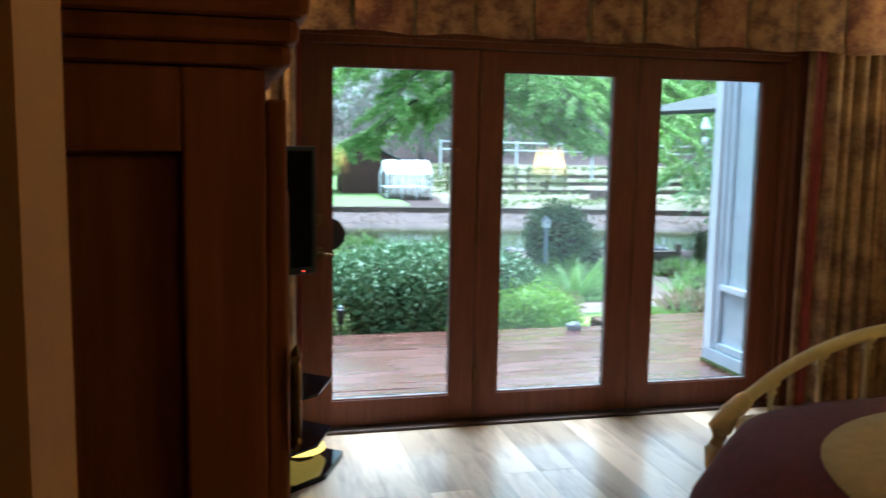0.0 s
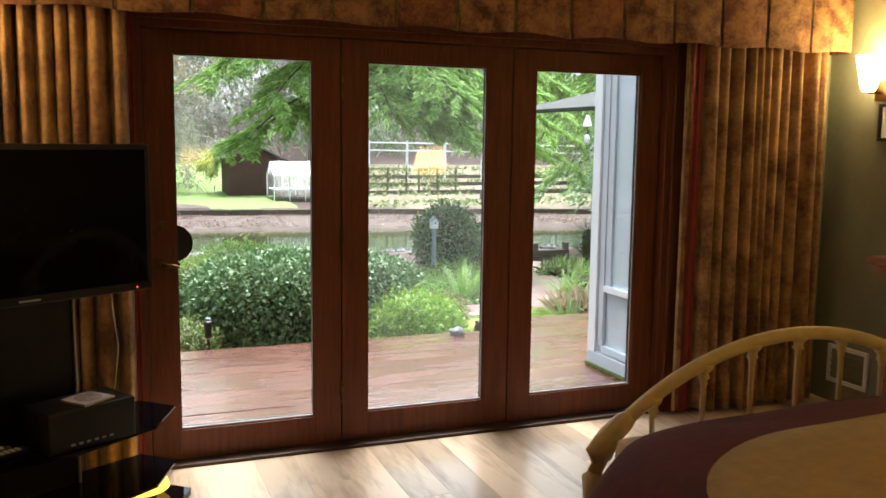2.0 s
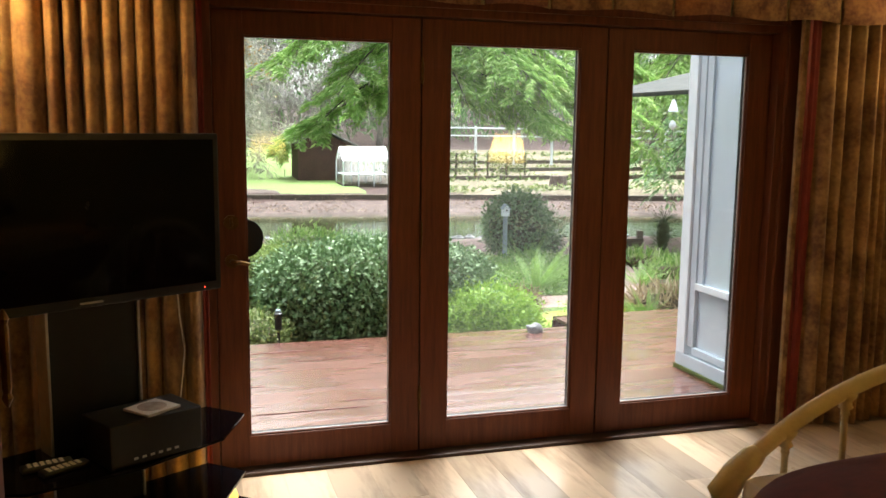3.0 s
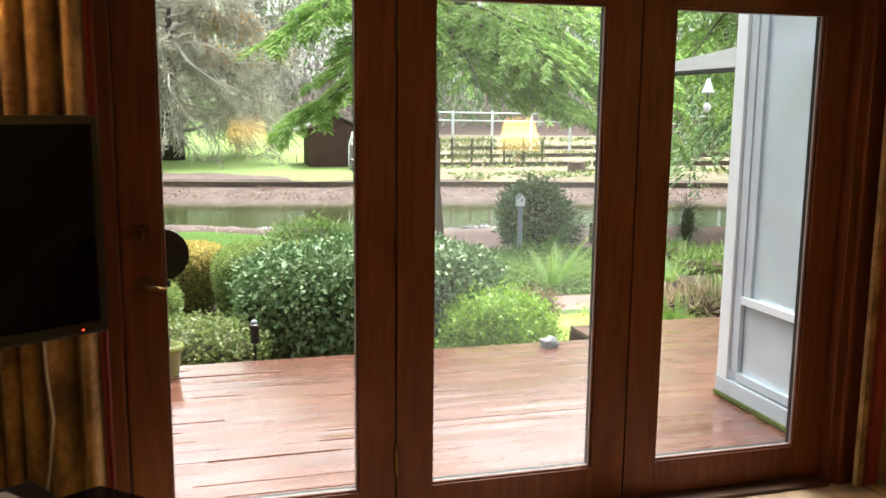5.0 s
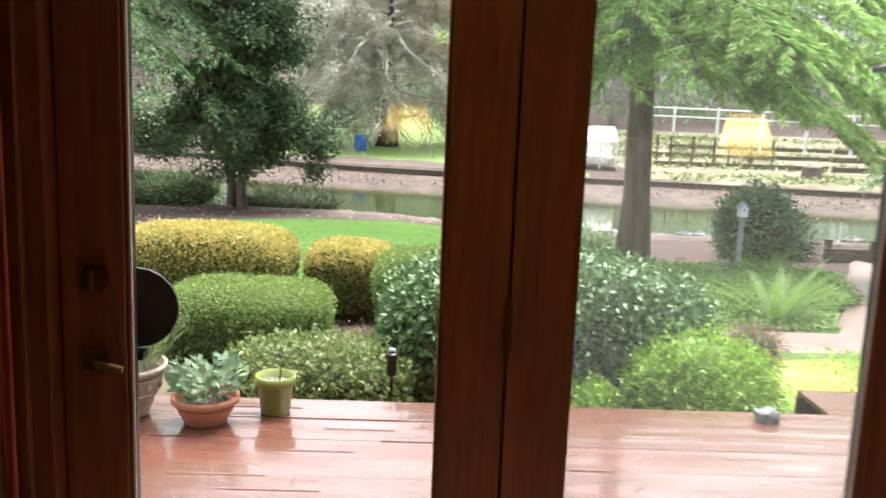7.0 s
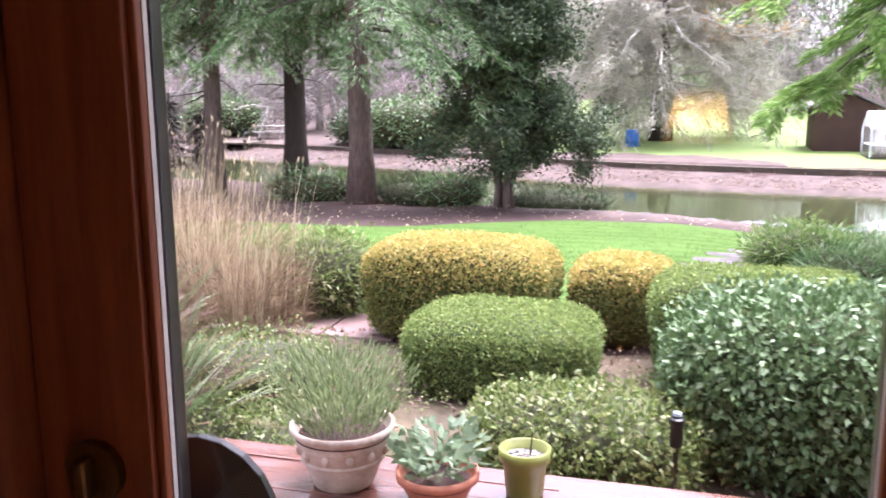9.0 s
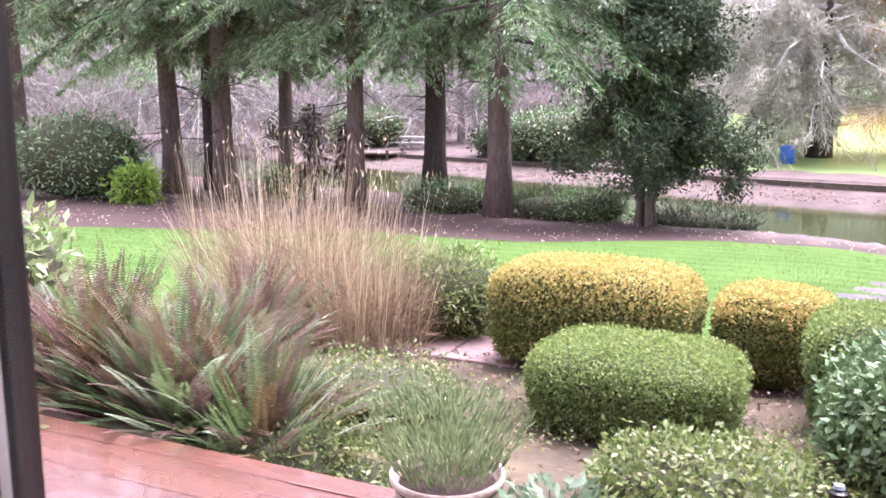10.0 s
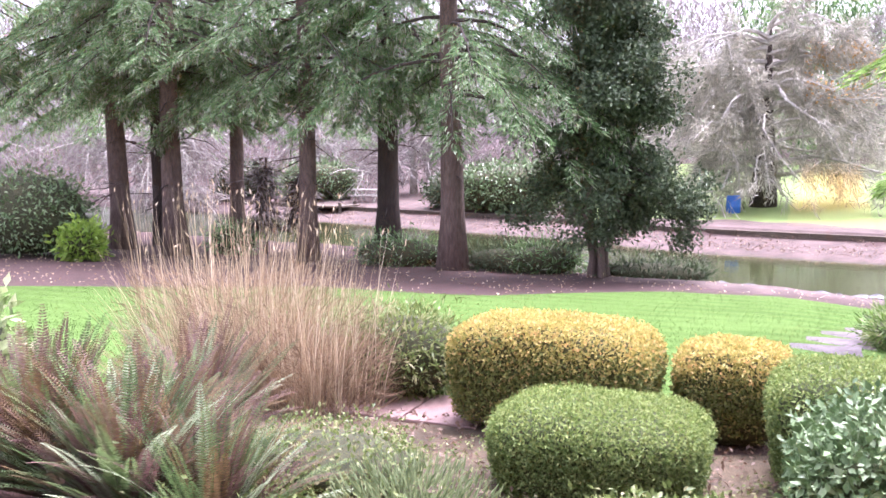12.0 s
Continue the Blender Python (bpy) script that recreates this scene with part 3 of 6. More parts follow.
valance = thing("valance", "patchwork printed box-pleat valance in gold and rust", "valance", kind="")
cuts, x, k = [], -1.15, 0
while x < 3.74:
    # narrow inset pleats get darker olive cloth, painting in the crease shade
    w = 0.022 if k % 2 else 0.285
    cuts.append((x, min(x + w, 3.76), "valance_b" if k % 2 else ("valance_a", "valance_c", "valance_a")[k // 2 % 3]))
    x += w
    k += 1
for k, (a, b, cl) in enumerate(cuts):
    bm = bmesh.new()
    n = 6
    front = []
    for s in (0, 1):
        grid = [[bm.verts.new((a + (b - a) * i / n + 0.004 * (1 - s), -0.27 - 0.012 * math.sin(math.pi * i / n) + (0.018 if k % 2 else 0) + 0.006 * s,
                               2.075 + 0.008 * math.sin(3.1 * (a + (b - a) * i / n) * 4) + j * (2.425 - 2.075) / 4)) for i in range(n + 1)] for j in range(5)]
        front.append(grid)
        for j in range(4):
            for i in range(n):
                bm.faces.new((grid[j][i], grid[j][i + 1], grid[j + 1][i + 1], grid[j + 1][i]))
    for i in range(n):
        bm.faces.new((front[0][0][i], front[0][0][i + 1], front[1][0][i + 1], front[1][0][i]))
    part("pleat", bm, M[cl], valance, smooth=True)
part("return_board", box(3.745, 3.757, -0.262, -0.078, 2.08, 2.425, 0.002), M["valance_a"], valance)
part("mounting_board", box(-1.15, 3.745, -0.255, -0.078, 2.40, 2.425), M["door_wood"], valance)

# ---- furniture ----
armoire = thing("armoire", "stained oak armoire with crown moulding and brass hinges", "armoire", (-0.482, -3.64, 0))
AD, AW, AH = 0.62, 0.86, 1.63
part("body", box(-AD, -0.022, 0.03, AW, 0.09, AH, 0.004), M["armoire_wood"], armoire)
part("side_panel", box(-AD + 0.09, -0.11, 0.021, 0.0295, 0.2, AH - 0.09, 0.004), M["armoire_wood"], armoire)
for a, b in ((-AD, -AD + 0.085), (-0.105, -0.022)):
    part("side_stile", box(a, b, 0.0, 0.0295, 0.09, AH, 0.004), M["armoire_wood"], armoire)
part("side_rail", box(-AD + 0.085, -0.105, 0.001, 0.0295, AH - 0.085, AH, 0.004), M["armoire_wood"], armoire)
part("side_rail", box(-AD + 0.085, -0.105, 0.001, 0.0295, 0.09, 0.2, 0.004), M["armoire_wood"], armoire)
part("plinth", box(-AD - 0.01, 0.012, -0.014, AW + 0.014, 0.0, 0.088, 0.01), M["armoire_wood"], armoire)
for k, (o, z0, z1) in enumerate(((0.006, 1.632, 1.655), (0.013, 1.655, 1.68), (0.022, 1.68, 1.712))):
    part("crown_moulding", box(-AD - o, o, -o, AW + o, z0, z1, 0.011), M["armoire_wood"], armoire)
for y0, y1 in ((0.008, 0.426), (0.434, AW - 0.008)):
    leaf = part("door", box(-0.021, 0.0, y0, y1, 0.12, AH - 0.03, 0.004), M["armoire_wood"], armoire)
    part("door_panel", box(0.001, 0.008, y0 + 0.08, y1 - 0.08, 0.22, AH - 0.13, 0.006), M["armoire_wood"], leaf)
    yk = 0.40 if y0 < 0.3 else 0.46
    part("knob", tube([(0.0, yk, 0.85), (0.012, yk, 0.85), (0.016, yk, 0.85), (0.032, yk, 0.85)], [0.006, 0.006, 0.014, 0.012], 12), M["brass"], leaf, "brass knob")
    for z in (0.35, 1.28):
        yh = y0 - 0.004 if y0 < 0.3 else y1 + 0.004
        part("hinge", lathe([(0.001, -0.06), (0.004, -0.055), (0.007, -0.048), (0.0045, -0.042), (0.006, -0.036), (0.006, 0.036), (0.0045, 0.042), (0.007, 0.048), (0.004, 0.055), (0.001, 0.06)], 10, at=(0.008, yh, z)), M["brass"], leaf, "brass barrel hinge")

tv_turn = 30.0
tv = thing("television", "flat black television on a glass stand, switched off", "television", (-0.545, -0.72, 0), tv_turn)
part("housing", box(-0.575, 0.475, -0.012, 0.035, 0.93, 1.52, 0.008), M["black_plastic"], tv)
part("screen", box(-0.55, 0.45, -0.0145, -0.0125, 0.965, 1.497), M["black_gloss"], tv, "glossy black screen")
part("badge", box(-0.075, 0.005, -0.0146, -0.0125, 0.943, 0.950), M["silver"], tv, "small silver badge")
part("standby_light", box(0.40, 0.404, -0.0146, -0.0125, 0.944, 0.948), M["red_led"], tv)
stand = thing("tv_stand", "black television stand with smoked glass shelves", "tv stand", (-0.545, -0.72, 0), tv_turn)
part("column", box(-0.16, 0.16, 0.06, 0.13, 0.03, 1.30, 0.006), M["black_plastic"], stand)
for s in (-1, 1):
    part("column_edge", box(s * 0.165 - 0.005, s * 0.165 + 0.005, 0.05, 0.14, 0.03, 1.25, 0.002), M["silver"], stand, "silver edge strip")
part("bracket", box(-0.15, 0.15, 0.036, 0.06, 1.05, 1.30), M["dark_metal"], stand)


def shelf(z, r, mat, thick):
    bm = bmesh.new()
    loop = [(-0.5 * r, 0.16), (-0.56 * r, -0.02), (-0.35 * r, -0.2), (0, -0.25), (0.35 * r, -0.2), (0.56 * r, -0.02), (0.5 * r, 0.16)]
    f = bm.faces.new([bm.verts.new((a, b, z)) for a, b in loop])
    ext = bmesh.ops.extrude_face_region(bm, geom=[f])
    bmesh.ops.translate(bm, verts=[v for v in ext["geom"] if isinstance(v, bmesh.types.BMVert)], vec=(0, 0, thick))
    return part("shelf", bm, mat, stand, "smoked black glass shelf")


shelf(0.405, 1.0, M["black_gloss"], 0.01)
shelf(0.165, 1.0, M["black_gloss"], 0.01)
shelf(0.0, 1.12, M["black_gloss"], 0.03)
player = thing("receiver", "black boxy receiver on a glass shelf", "receiver", (-0.42, -0.775, 0.415), tv_turn)
part("case", box(-0.17, 0.17, -0.11, 0.10, 0.0, 0.15, 0.006), M["black_plastic"], player)
for k in range(6):
    part("button", box(-0.09 + 0.03 * k, -0.075 + 0.03 * k, -0.112, -0.1095, 0.02, 0.028), M["silver"], player)
case = thing("disc_case", "white square paper sleeve on the black receiver", "disc case", (-0.385, -0.785, 0.566), 42)
part("sleeve", box(-0.07, 0.07, -0.065, 0.065, 0.0, 0.01, 0.002), M["paper"], case)
part("disc_print", lathe([(0.05, 0.0102), (0.05, 0.0112)], 24), M["urn"], case)
for px, py, pt in ((-0.72, -0.86, 20), (-0.66, -0.90, 34)):
    remote = thing("remote_control", "dark remote control with pale buttons on shelf", "remote control", (px, py, 0.415), pt, group="remotes on the shelf")
    part("body", box(-0.08, 0.08, -0.024, 0.024, 0.0, 0.018, 0.006), M["black_plastic"], remote)
    for i in range(6):
        for j in range(3):
            part("button", box(-0.06 + 0.02 * i, -0.048 + 0.02 * i, -0.015 + 0.012 * j, -0.007 + 0.012 * j, 0.018, 0.0205), M["paper"], remote)
# glowing shape added for an unidentified yellow gleam under the glass shelf
amber_glow = thing("amber_glow", "squat amber glowing shape standing in for a yellow gleam", "lamp", (-0.20, -0.43, 0.03))
part("base", lathe([(0.07, 0.0), (0.07, 0.008), (0.02, 0.014), (0.02, 0.03)], 20), M["black_plastic"], amber_glow)
part("shade", lathe([(0.118, 0.03), (0.122, 0.034), (0.105, 0.085), (0.085, 0.125), (0.08, 0.125)], 28), M["low_glow"], amber_glow, "glowing amber shell", smooth=True)
cable = thing("cable", "thin white cable hanging from the television", "cable")
part("wire", tube([(-0.29, -0.53, 0.93), (-0.285, -0.56, 0.85), (-0.27, -0.58, 0.72), (-0.285, -0.6, 0.58), (-0.30, -0.62, 0.475)], 0.003, 6), M["paper"], cable)
part("plug", box(-0.312, -0.288, -0.635, -0.605, 0.42, 0.475, 0.004), M["white_paint"], cable)

bed = thing("bed", "cream painted iron bed with maroon and tan quilt", "bed")
BX0, BX1, FY, HY = 1.10, 2.62, -1.98, -3.95
QUILT_LEFT, QUILT_FOOT = 0.84, -2.03


def bed_end(name, y, rise, low):
    n = 28
    w = BX1 - BX0
    def arch(u):
        return low + rise * (math.sin(math.pi * u) ** 0.62)
    pts = [(BX0 - 0.015, y, 0.0), (BX0 - 0.015, y, 0.25), (BX0 - 0.012, y, low - 0.02)] + [(BX0 + w * i / n, y, arch(i / n)) for i in range(1, n)] + [(BX1 + 0.012, y, low - 0.02), (BX1 + 0.015, y, 0.25), (BX1 + 0.015, y, 0.0)]
    frame_ob = part(name, tube(pts, 0.023, 12), M["cream"], bed, "cream painted iron arch", smooth=True)
    part("cross_bar", tube([(BX0 - 0.015, y, 0.36), (BX1 + 0.015, y, 0.36)], 0.012, 8), M["cream"], frame_ob)
    for k in range(1, 8):
        u = k / 8
        x = BX0 + w * u
        top = arch(u)
        part("spindle", lathe([(0.009, 0.36), (0.009, top - 0.075), (0.013, top - 0.07), (0.010, top - 0.06), (0.02, top - 0.05), (0.014, top - 0.036), (0.027, top - 0.02), (0.03, top - 0.006)], 10, at=(x, y, 0)), M["cream"], frame_ob, smooth=True)
    for x in (BX0 - 0.015, BX1 + 0.015):
        s = 1 if x < 1.8 else -1
        part("casting", tube([(x, y, low - 0.13), (x, y, low - 0.10), (x - s * 0.002, y, low - 0.04), (x + s * 0.012, y, low + 0.03), (x + s * 0.05, y, low + 0.085), (x + s * 0.10, y, low + 0.125), (x + s * 0.12, y, low + 0.137)], [0.026, 0.034, 0.037, 0.042, 0.036, 0.032, 0.025], 12), M["cream"], frame_ob, smooth=True)


bed_end("footboard", FY, 0.36, 0.56)
bed_end("headboard", HY, 0.5, 0.80)
part("mattress", box(BX0 + 0.02, BX1 - 0.02, HY + 0.03, FY - 0.03, 0.30, 0.66, 0.05), M["paper"], bed)
for x in (BX0 + 0.02, BX1 - 0.02):
    part("side_rail", box(x - 0.015, x + 0.015, HY, FY, 0.24, 0.29), M["cream"], bed)


def quilt(name, left, foot, lift, mat, drop):
    """A soft sheet over the bed with rounded foot corners and a hanging edge."""
    bm = bmesh.new()
    cx, cy = (BX0 + BX1) / 2, (foot + HY + 0.05) / 2
    hx, hy = cx - left, (foot - HY - 0.05) / 2
    n, rings, k = 96, 14, 3.4
    def edge(a, s):
        c, d = math.cos(a), math.sin(a)
        r = (abs(c) ** k + abs(d) ** k) ** (-1 / k)
        return cx + hx * r * c * s, cy + hy * r * d * s
    def height(x, y):
        s = (abs((x - cx) / (cx - QUILT_LEFT)) ** k + abs((y - (QUILT_FOOT + HY + 0.05) / 2) / ((QUILT_FOOT - HY - 0.05) / 2)) ** k) ** (1 / k)
        return 0.68 + lift + 0.09 * (1 - min(1.0, s) ** 6) + 0.008 * math.sin(9 * x) * math.cos(7 * y)
    loops = []
    for j in range(rings + 1):
        ring = [edge(6.28319 * i / n, j / rings) for i in range(n if j else 1)]
        loops.append([bm.verts.new((x, y, height(x, y))) for x, y in ring])
    for j, (dz, g) in enumerate(((-0.05, 1.03), (-drop * 0.5, 1.10), (-drop, 1.15))):
        if drop:
            loops.append([bm.verts.new((*[q + (0.012 * math.sin(i * 1.3)) * (j > 0) for q in edge(6.28319 * i / n, g)], 0.68 + lift + dz)) for i in range(n)])
    for i in range(n):
        bm.faces.new((loops[0][0], loops[1][i], loops[1][(i + 1) % n]))
    for a, b in zip(loops[1:], loops[2:]):
        for i in range(n):
            bm.faces.new((a[i], a[(i + 1) % n], b[(i + 1) % n], b[i]))
    ob = part(name, bm, mat, bed, smooth=True)
    sol = ob.modifiers.new("thickness", "SOLIDIFY")
    sol.thickness = 0.012
    return ob


quilt("quilt_border", QUILT_LEFT, QUILT_FOOT, 0.0, M["maroon"], 0.38)["label"] = "maroon quilt border"
quilt("quilt_centre", 0.90, -2.40, 0.010, M["tan_quilt"], 0.0)["label"] = "tan quilt centre"
quilt("quilt_medallion", 1.02, -2.86, 0.020, M["quilt_light"], 0.0)["label"] = "pale gold quilt medallion"
for x in (1.48, 2.24):
    pillow = thing("pillow", "tan pillow at the head of the bed", "pillow", (x, -3.72, 0.90), group="pillows on the bed")
    bm = bmesh.new()
    bmesh.ops.create_uvsphere(bm, u_segments=24, v_segments=14, radius=1)
    for v in bm.verts:
        k = (abs(v.co.x) ** 4 + abs(v.co.y) ** 4 + 1e-6) ** 0.25 / max(1e-3, math.hypot(v.co.x, v.co.y)) if math.hypot(v.co.x, v.co.y) > 1e-3 else 1
        v.co = Vector((v.co.x / max(k, 0.7) * 0.32, v.co.y / max(k, 0.7) * 0.2, v.co.z * 0.085))
    part("cushion", bm, M["tan_quilt"], pillow, smooth=True)


def bedside(x, y, label, glow):
    table = thing("nightstand", "stained oak nightstand beside the bed", "nightstand", (x, y, 0), group="nightstands")
    part("top", box(-0.24, 0.24, -0.2, 0.2, 0.66, 0.69, 0.006), M["armoire_wood"], table)
    body = part("body", box(-0.22, 0.22, -0.18, 0.18, 0.12, 0.66, 0.004), M["armoire_wood"], table)
    part("drawer", box(-0.2, 0.2, 0.18, 0.195, 0.42, 0.63, 0.004), M["armoire_wood"], body)
    part("drawer", box(-0.2, 0.2, 0.18, 0.195, 0.16, 0.4, 0.004), M["armoire_wood"], body)
    for i in (-0.19, 0.19):
        for j in (-0.15, 0.15):
            part("leg", lathe([(0.016, 0.0), (0.022, 0.12)], 10, at=(i, j, 0)), M["armoire_wood"], table)
    lamp = thing("table_lamp", label, "lamp", (x, y, 0.69), group="bedside lamps")
    part("base", lathe([(0.085, 0.0), (0.085, 0.012), (0.03, 0.03), (0.022, 0.06), (0.055, 0.14), (0.06, 0.2), (0.03, 0.3), (0.012, 0.36), (0.012, 0.5)], 24), M["brass"], lamp, smooth=True)
    shade = bmesh.new()
    rings = [[shade.verts.new((r * math.cos(6.28319 * i / 32), r * math.sin(6.28319 * i / 32), z)) for i in range(32)] for r, z in ((0.19, 0.52), (0.12, 0.80), (0.118, 0.80), (0.188, 0.52))]
    for a, b in zip(rings, rings[1:] + rings[:1]):
        for i in range(32):
            shade.faces.new((a[i], a[(i + 1) % 32], b[(i + 1) % 32], b[i]))
    part("shade", shade, glow, lamp, "lit amber cloth lampshade", smooth=True)


bedside(0.505, -4.20, "bedside lamp with dimly lit amber cloth shade", M["dim_shade_glow"])
bedside(2.82, -4.20, "bedside lamp with lit amber cloth shade", M["shade_glow"])

for sx, sy, st in ((3.80, -0.46, 0), (-1.20, -0.50, 180)):
  sconce = thing("wall_sconce", "lit frosted glass wall sconce on painted wall", "wall lamp", (sx, sy, 1.93), st, group="wall sconces")
  part("backplate", box(-0.012, 0.0, -0.04, 0.04, -0.13, -0.02, 0.004), M["brass"], sconce)
  part("arm", tube([(-0.012, 0, -0.08), (-0.09, 0, -0.085), (-0.1, 0, -0.06)], 0.008, 8), M["brass"], sconce)
  bm = bmesh.new()
  n = 24
  rings = [[bm.verts.new((-0.1 + r * math.cos(6.28319 * i / n), r * math.sin(6.28319 * i / n), z)) for i in range(n)] for r, z in ((0.03, -0.08), (0.045, -0.05), (0.062, 0.05), (0.075, 0.12), (0.072, 0.12), (0.058, 0.05), (0.04, -0.045))]
  for a, b in zip(rings, rings[1:]):
      for i in range(n):
          bm.faces.new((a[i], a[(i + 1) % n], b[(i + 1) % n], b[i]))
  bm.faces.new(rings[0])
  part("shade", bm, M["sconce_glow"], sconce, "lit frosted glass shade", smooth=True)

picture = thing("picture_frame", "small dark framed print with an orange picture", "picture", (3.80, -0.555, 1.68))
for a, b, c, d in ((-0.09, 0.09, 0.085, 0.105), (-0.09, 0.09, -0.105, -0.085), (-0.09, -0.07, -0.085, 0.085), (0.07, 0.09, -0.085, 0.085)):
    part("frame", box(-0.022, -0.002, a, b, c, d, 0.003), M["black_plastic"], picture, "black wooden frame")
part("mat_board", box(-0.010, -0.002, -0.07, 0.07, -0.085, 0.085), M["paper"], picture)
part("print", box(-0.013, -0.011, -0.028, 0.028, -0.04, 0.045), M["print"], picture)

mantel = thing("mantelpiece", "cherry wood mantelpiece against the olive wall", "mantelpiece", (3.80, -0.66, 0))
part("shelf", box(-0.24, 0.0, -1.5, 0.0, 0.91, 0.955, 0.01), M["mantel_wood"], mantel)
part("moulding", box(-0.2, 0.0, -1.47, -0.03, 0.86, 0.91, 0.012), M["mantel_wood"], mantel)
part("frieze", box(-0.14, 0.0, -1.44, -0.06, 0.66, 0.86, 0.004), M["mantel_wood"], mantel)
for a in (-1.44, -0.24):
    part("pilaster", box(-0.14, 0.0, a, a + 0.18, 0.0, 0.66, 0.004), M["mantel_wood"], mantel)
part("fireback", box(-0.03, 0.0, -1.26, -0.24, 0.0, 0.66), M["black_plastic"], mantel)
grille = thing("wall_vent", "white framed wall vent low on the wall", "vent", (3.80, -0.36, 0.24))
for a, b, c, d in ((-0.15, 0.15, 0.09, 0.115), (-0.15, 0.15, -0.115, -0.09), (-0.15, -0.125, -0.09, 0.09), (0.125, 0.15, -0.09, 0.09)):
    part("frame", box(-0.018, 0.0, a, b, c, d, 0.003), M["white_paint"], grille)
part("backing", box(-0.006, 0.0, -0.125, 0.125, -0.09, 0.09), M["wall"], grille)
for k in range(4):
    part("slat", box(-0.014, -0.007, -0.125, 0.125, -0.07 + 0.04 * k, -0.058 + 0.04 * k), M["wall"], grille)

# ---- garden: ground, water, deck ----
def sheet(name, xs, ys_of, lift, mat, label, category, rows=60, kind="structure", sink=True):
    """A ground sheet draped on the garden between two border curves, closed by a skirt."""
    xs = np.asarray(xs, float)
    lo, hi = ys_of(xs)
    v = np.linspace(0, 1, rows)
    X = np.repeat(xs[:, None], rows, 1)
    Y = lo[:, None] + (hi - lo)[:, None] * v[None]
    Z = ground_height(X, Y) + lift
    if sink:
        Z[:, 0] -= lift * 1.6
        Z[:, -1] -= lift * 1.6
        Z[0] -= lift * 1.6
        Z[-1] -= lift * 1.6
    n = len(xs)
    i, j = np.meshgrid(np.arange(n - 1), np.arange(rows - 1), indexing="ij")
    a = (i * rows + j).ravel()
    faces = np.stack([a, a + rows, a + rows + 1, a + 1], 1)
    ob = arrays(name, np.stack([X, Y, Z], 2).reshape(-1, 3), faces, mat, smooth=True)
    return tagged(ob, label, category, kind=kind)


gx = np.concatenate([[-900, -400, -200, -120], np.arange(-80, -30, 4), np.arange(-30, 31, 0.8), np.arange(34, 82, 4), [120, 200, 400, 900]])
gy = np.concatenate([[-900, -300, -100, -40, -15], np.arange(-8, 60, 0.6), np.arange(62, 120, 5), [150, 250, 450, 900]])
X, Y = np.meshgrid(gx, gy, indexing="ij")
Z = ground_height(X, Y) + 0.03 * np.sin(X * 1.7 + 0.6 * Y) * np.cos(Y * 1.3)
i, j = np.meshgrid(np.arange(len(gx) - 1), np.arange(len(gy) - 1), indexing="ij")
a = (i * len(gy) + j).ravel()
tagged(arrays("ground", np.stack([X, Y, Z], 2).reshape(-1, 3), np.stack([a, a + len(gy), a + len(gy) + 1, a + 1], 1), M["soil"], smooth=True),
       "dark brown bark mulch and soil sloping to the pond", "ground", kind="structure")

LAWN_FAR = ([-45, -16.5, -13.8, -8.9, -5.0, -2.0, 0.3, 2.2, 3.4], [10.5, 11.5, 12.1, 15.1, 15.5, 18.3, 18.3, 17.4, 14.8])
LAWN_NEAR = ([-45, -6, -5.2, -3.4, 0.5, 2.0, 3.4], [5.2, 5.6, 6.4, 6.9, 8.0, 10.5, 15.2])
sheet("lawn", np.linspace(-45, 3.4, 130), lambda x: (np.interp(x, *LAWN_NEAR), np.interp(x, *LAWN_FAR) + 0.15 * np.sin(x * 1.3)), 0.07, M["lawn"], "bright green mown lawn between hedges and pond", "lawn")
sheet("far_bank", np.linspace(-70, 60, 120), lambda x: (far_shore(x) - 1.2, far_shore(x) + 2.6), 0.05, M["bank"], "pinkish leaf-littered bank across the pond", "bank", 16)
sheet("woodland_floor", np.linspace(-90, -9.05, 90), lambda x: (far_shore(x) + 3.2, far_shore(x) + 42), 0.06, M["bank"], "brown leaf-strewn ground under the far trees", "ground", 30)
sheet("far_lawn", np.linspace(-9, 7.5, 60), lambda x: (far_shore(x) + 3.2, far_shore(x) + 42), 0.06, M["far_lawn"], "bright green meadow across the pond", "lawn", 30)
sheet("leaf_litter", np.linspace(-6.0, 3.8, 50), lambda x: (far_shore(x) + 3.0, far_shore(x) + 3.1 + (2.6 + 0.3 * np.sin(x * 2.3)) * np.sqrt(np.clip(1 - ((x + 1.1) / 5.0) ** 2, 0, 1))), 0.10, M["bank"], "dark leaf litter under the mossy tree", "ground", 20)
sheet("near_bank", np.linspace(-4.2, 12, 60), lambda x: (near_shore(x) - 1.9 + 0.2 * np.sin(x * 2), near_shore(x) + 0.4), 0.05, M["bank"], "pale pink gravel strip along the pond edge", "bank", 12)
sheet("far_terrace", np.linspace(9, 60, 60), lambda x: (far_shore(x) + 3.2, far_shore(x) + 30), 0.05, M["terrace"], "bare terraced garden ground across the pond", "ground", 24)
sheet("garden_bed", np.linspace(-6.5, 3.0, 60), lambda x: (x * 0 + 2.85, x * 0 + 6.4 + 0.2 * np.sin(x * 3)), 0.02, M["bed_soil"], "pale mossy soil between the clipped hedges", "garden bed", 24)
path_left = lambda x: np.where(x < 5.0, 6.85, 6.97 + (x - 5.0) * 1.94)
path_right = lambda x: np.where(x < 5.5, 5.75, 5.75 + (x - 5.5) * 2.1)
sheet("mossy_ground", np.linspace(2.2, 7.9, 50), lambda x: (np.where(x < 5.0, 3.4, path_left(x)), 12.9 + 0.6 * np.sin(x * 2)), 0.014, M["cover_base"], "mossy green ground between deck and birdhouse", "ground", 40)
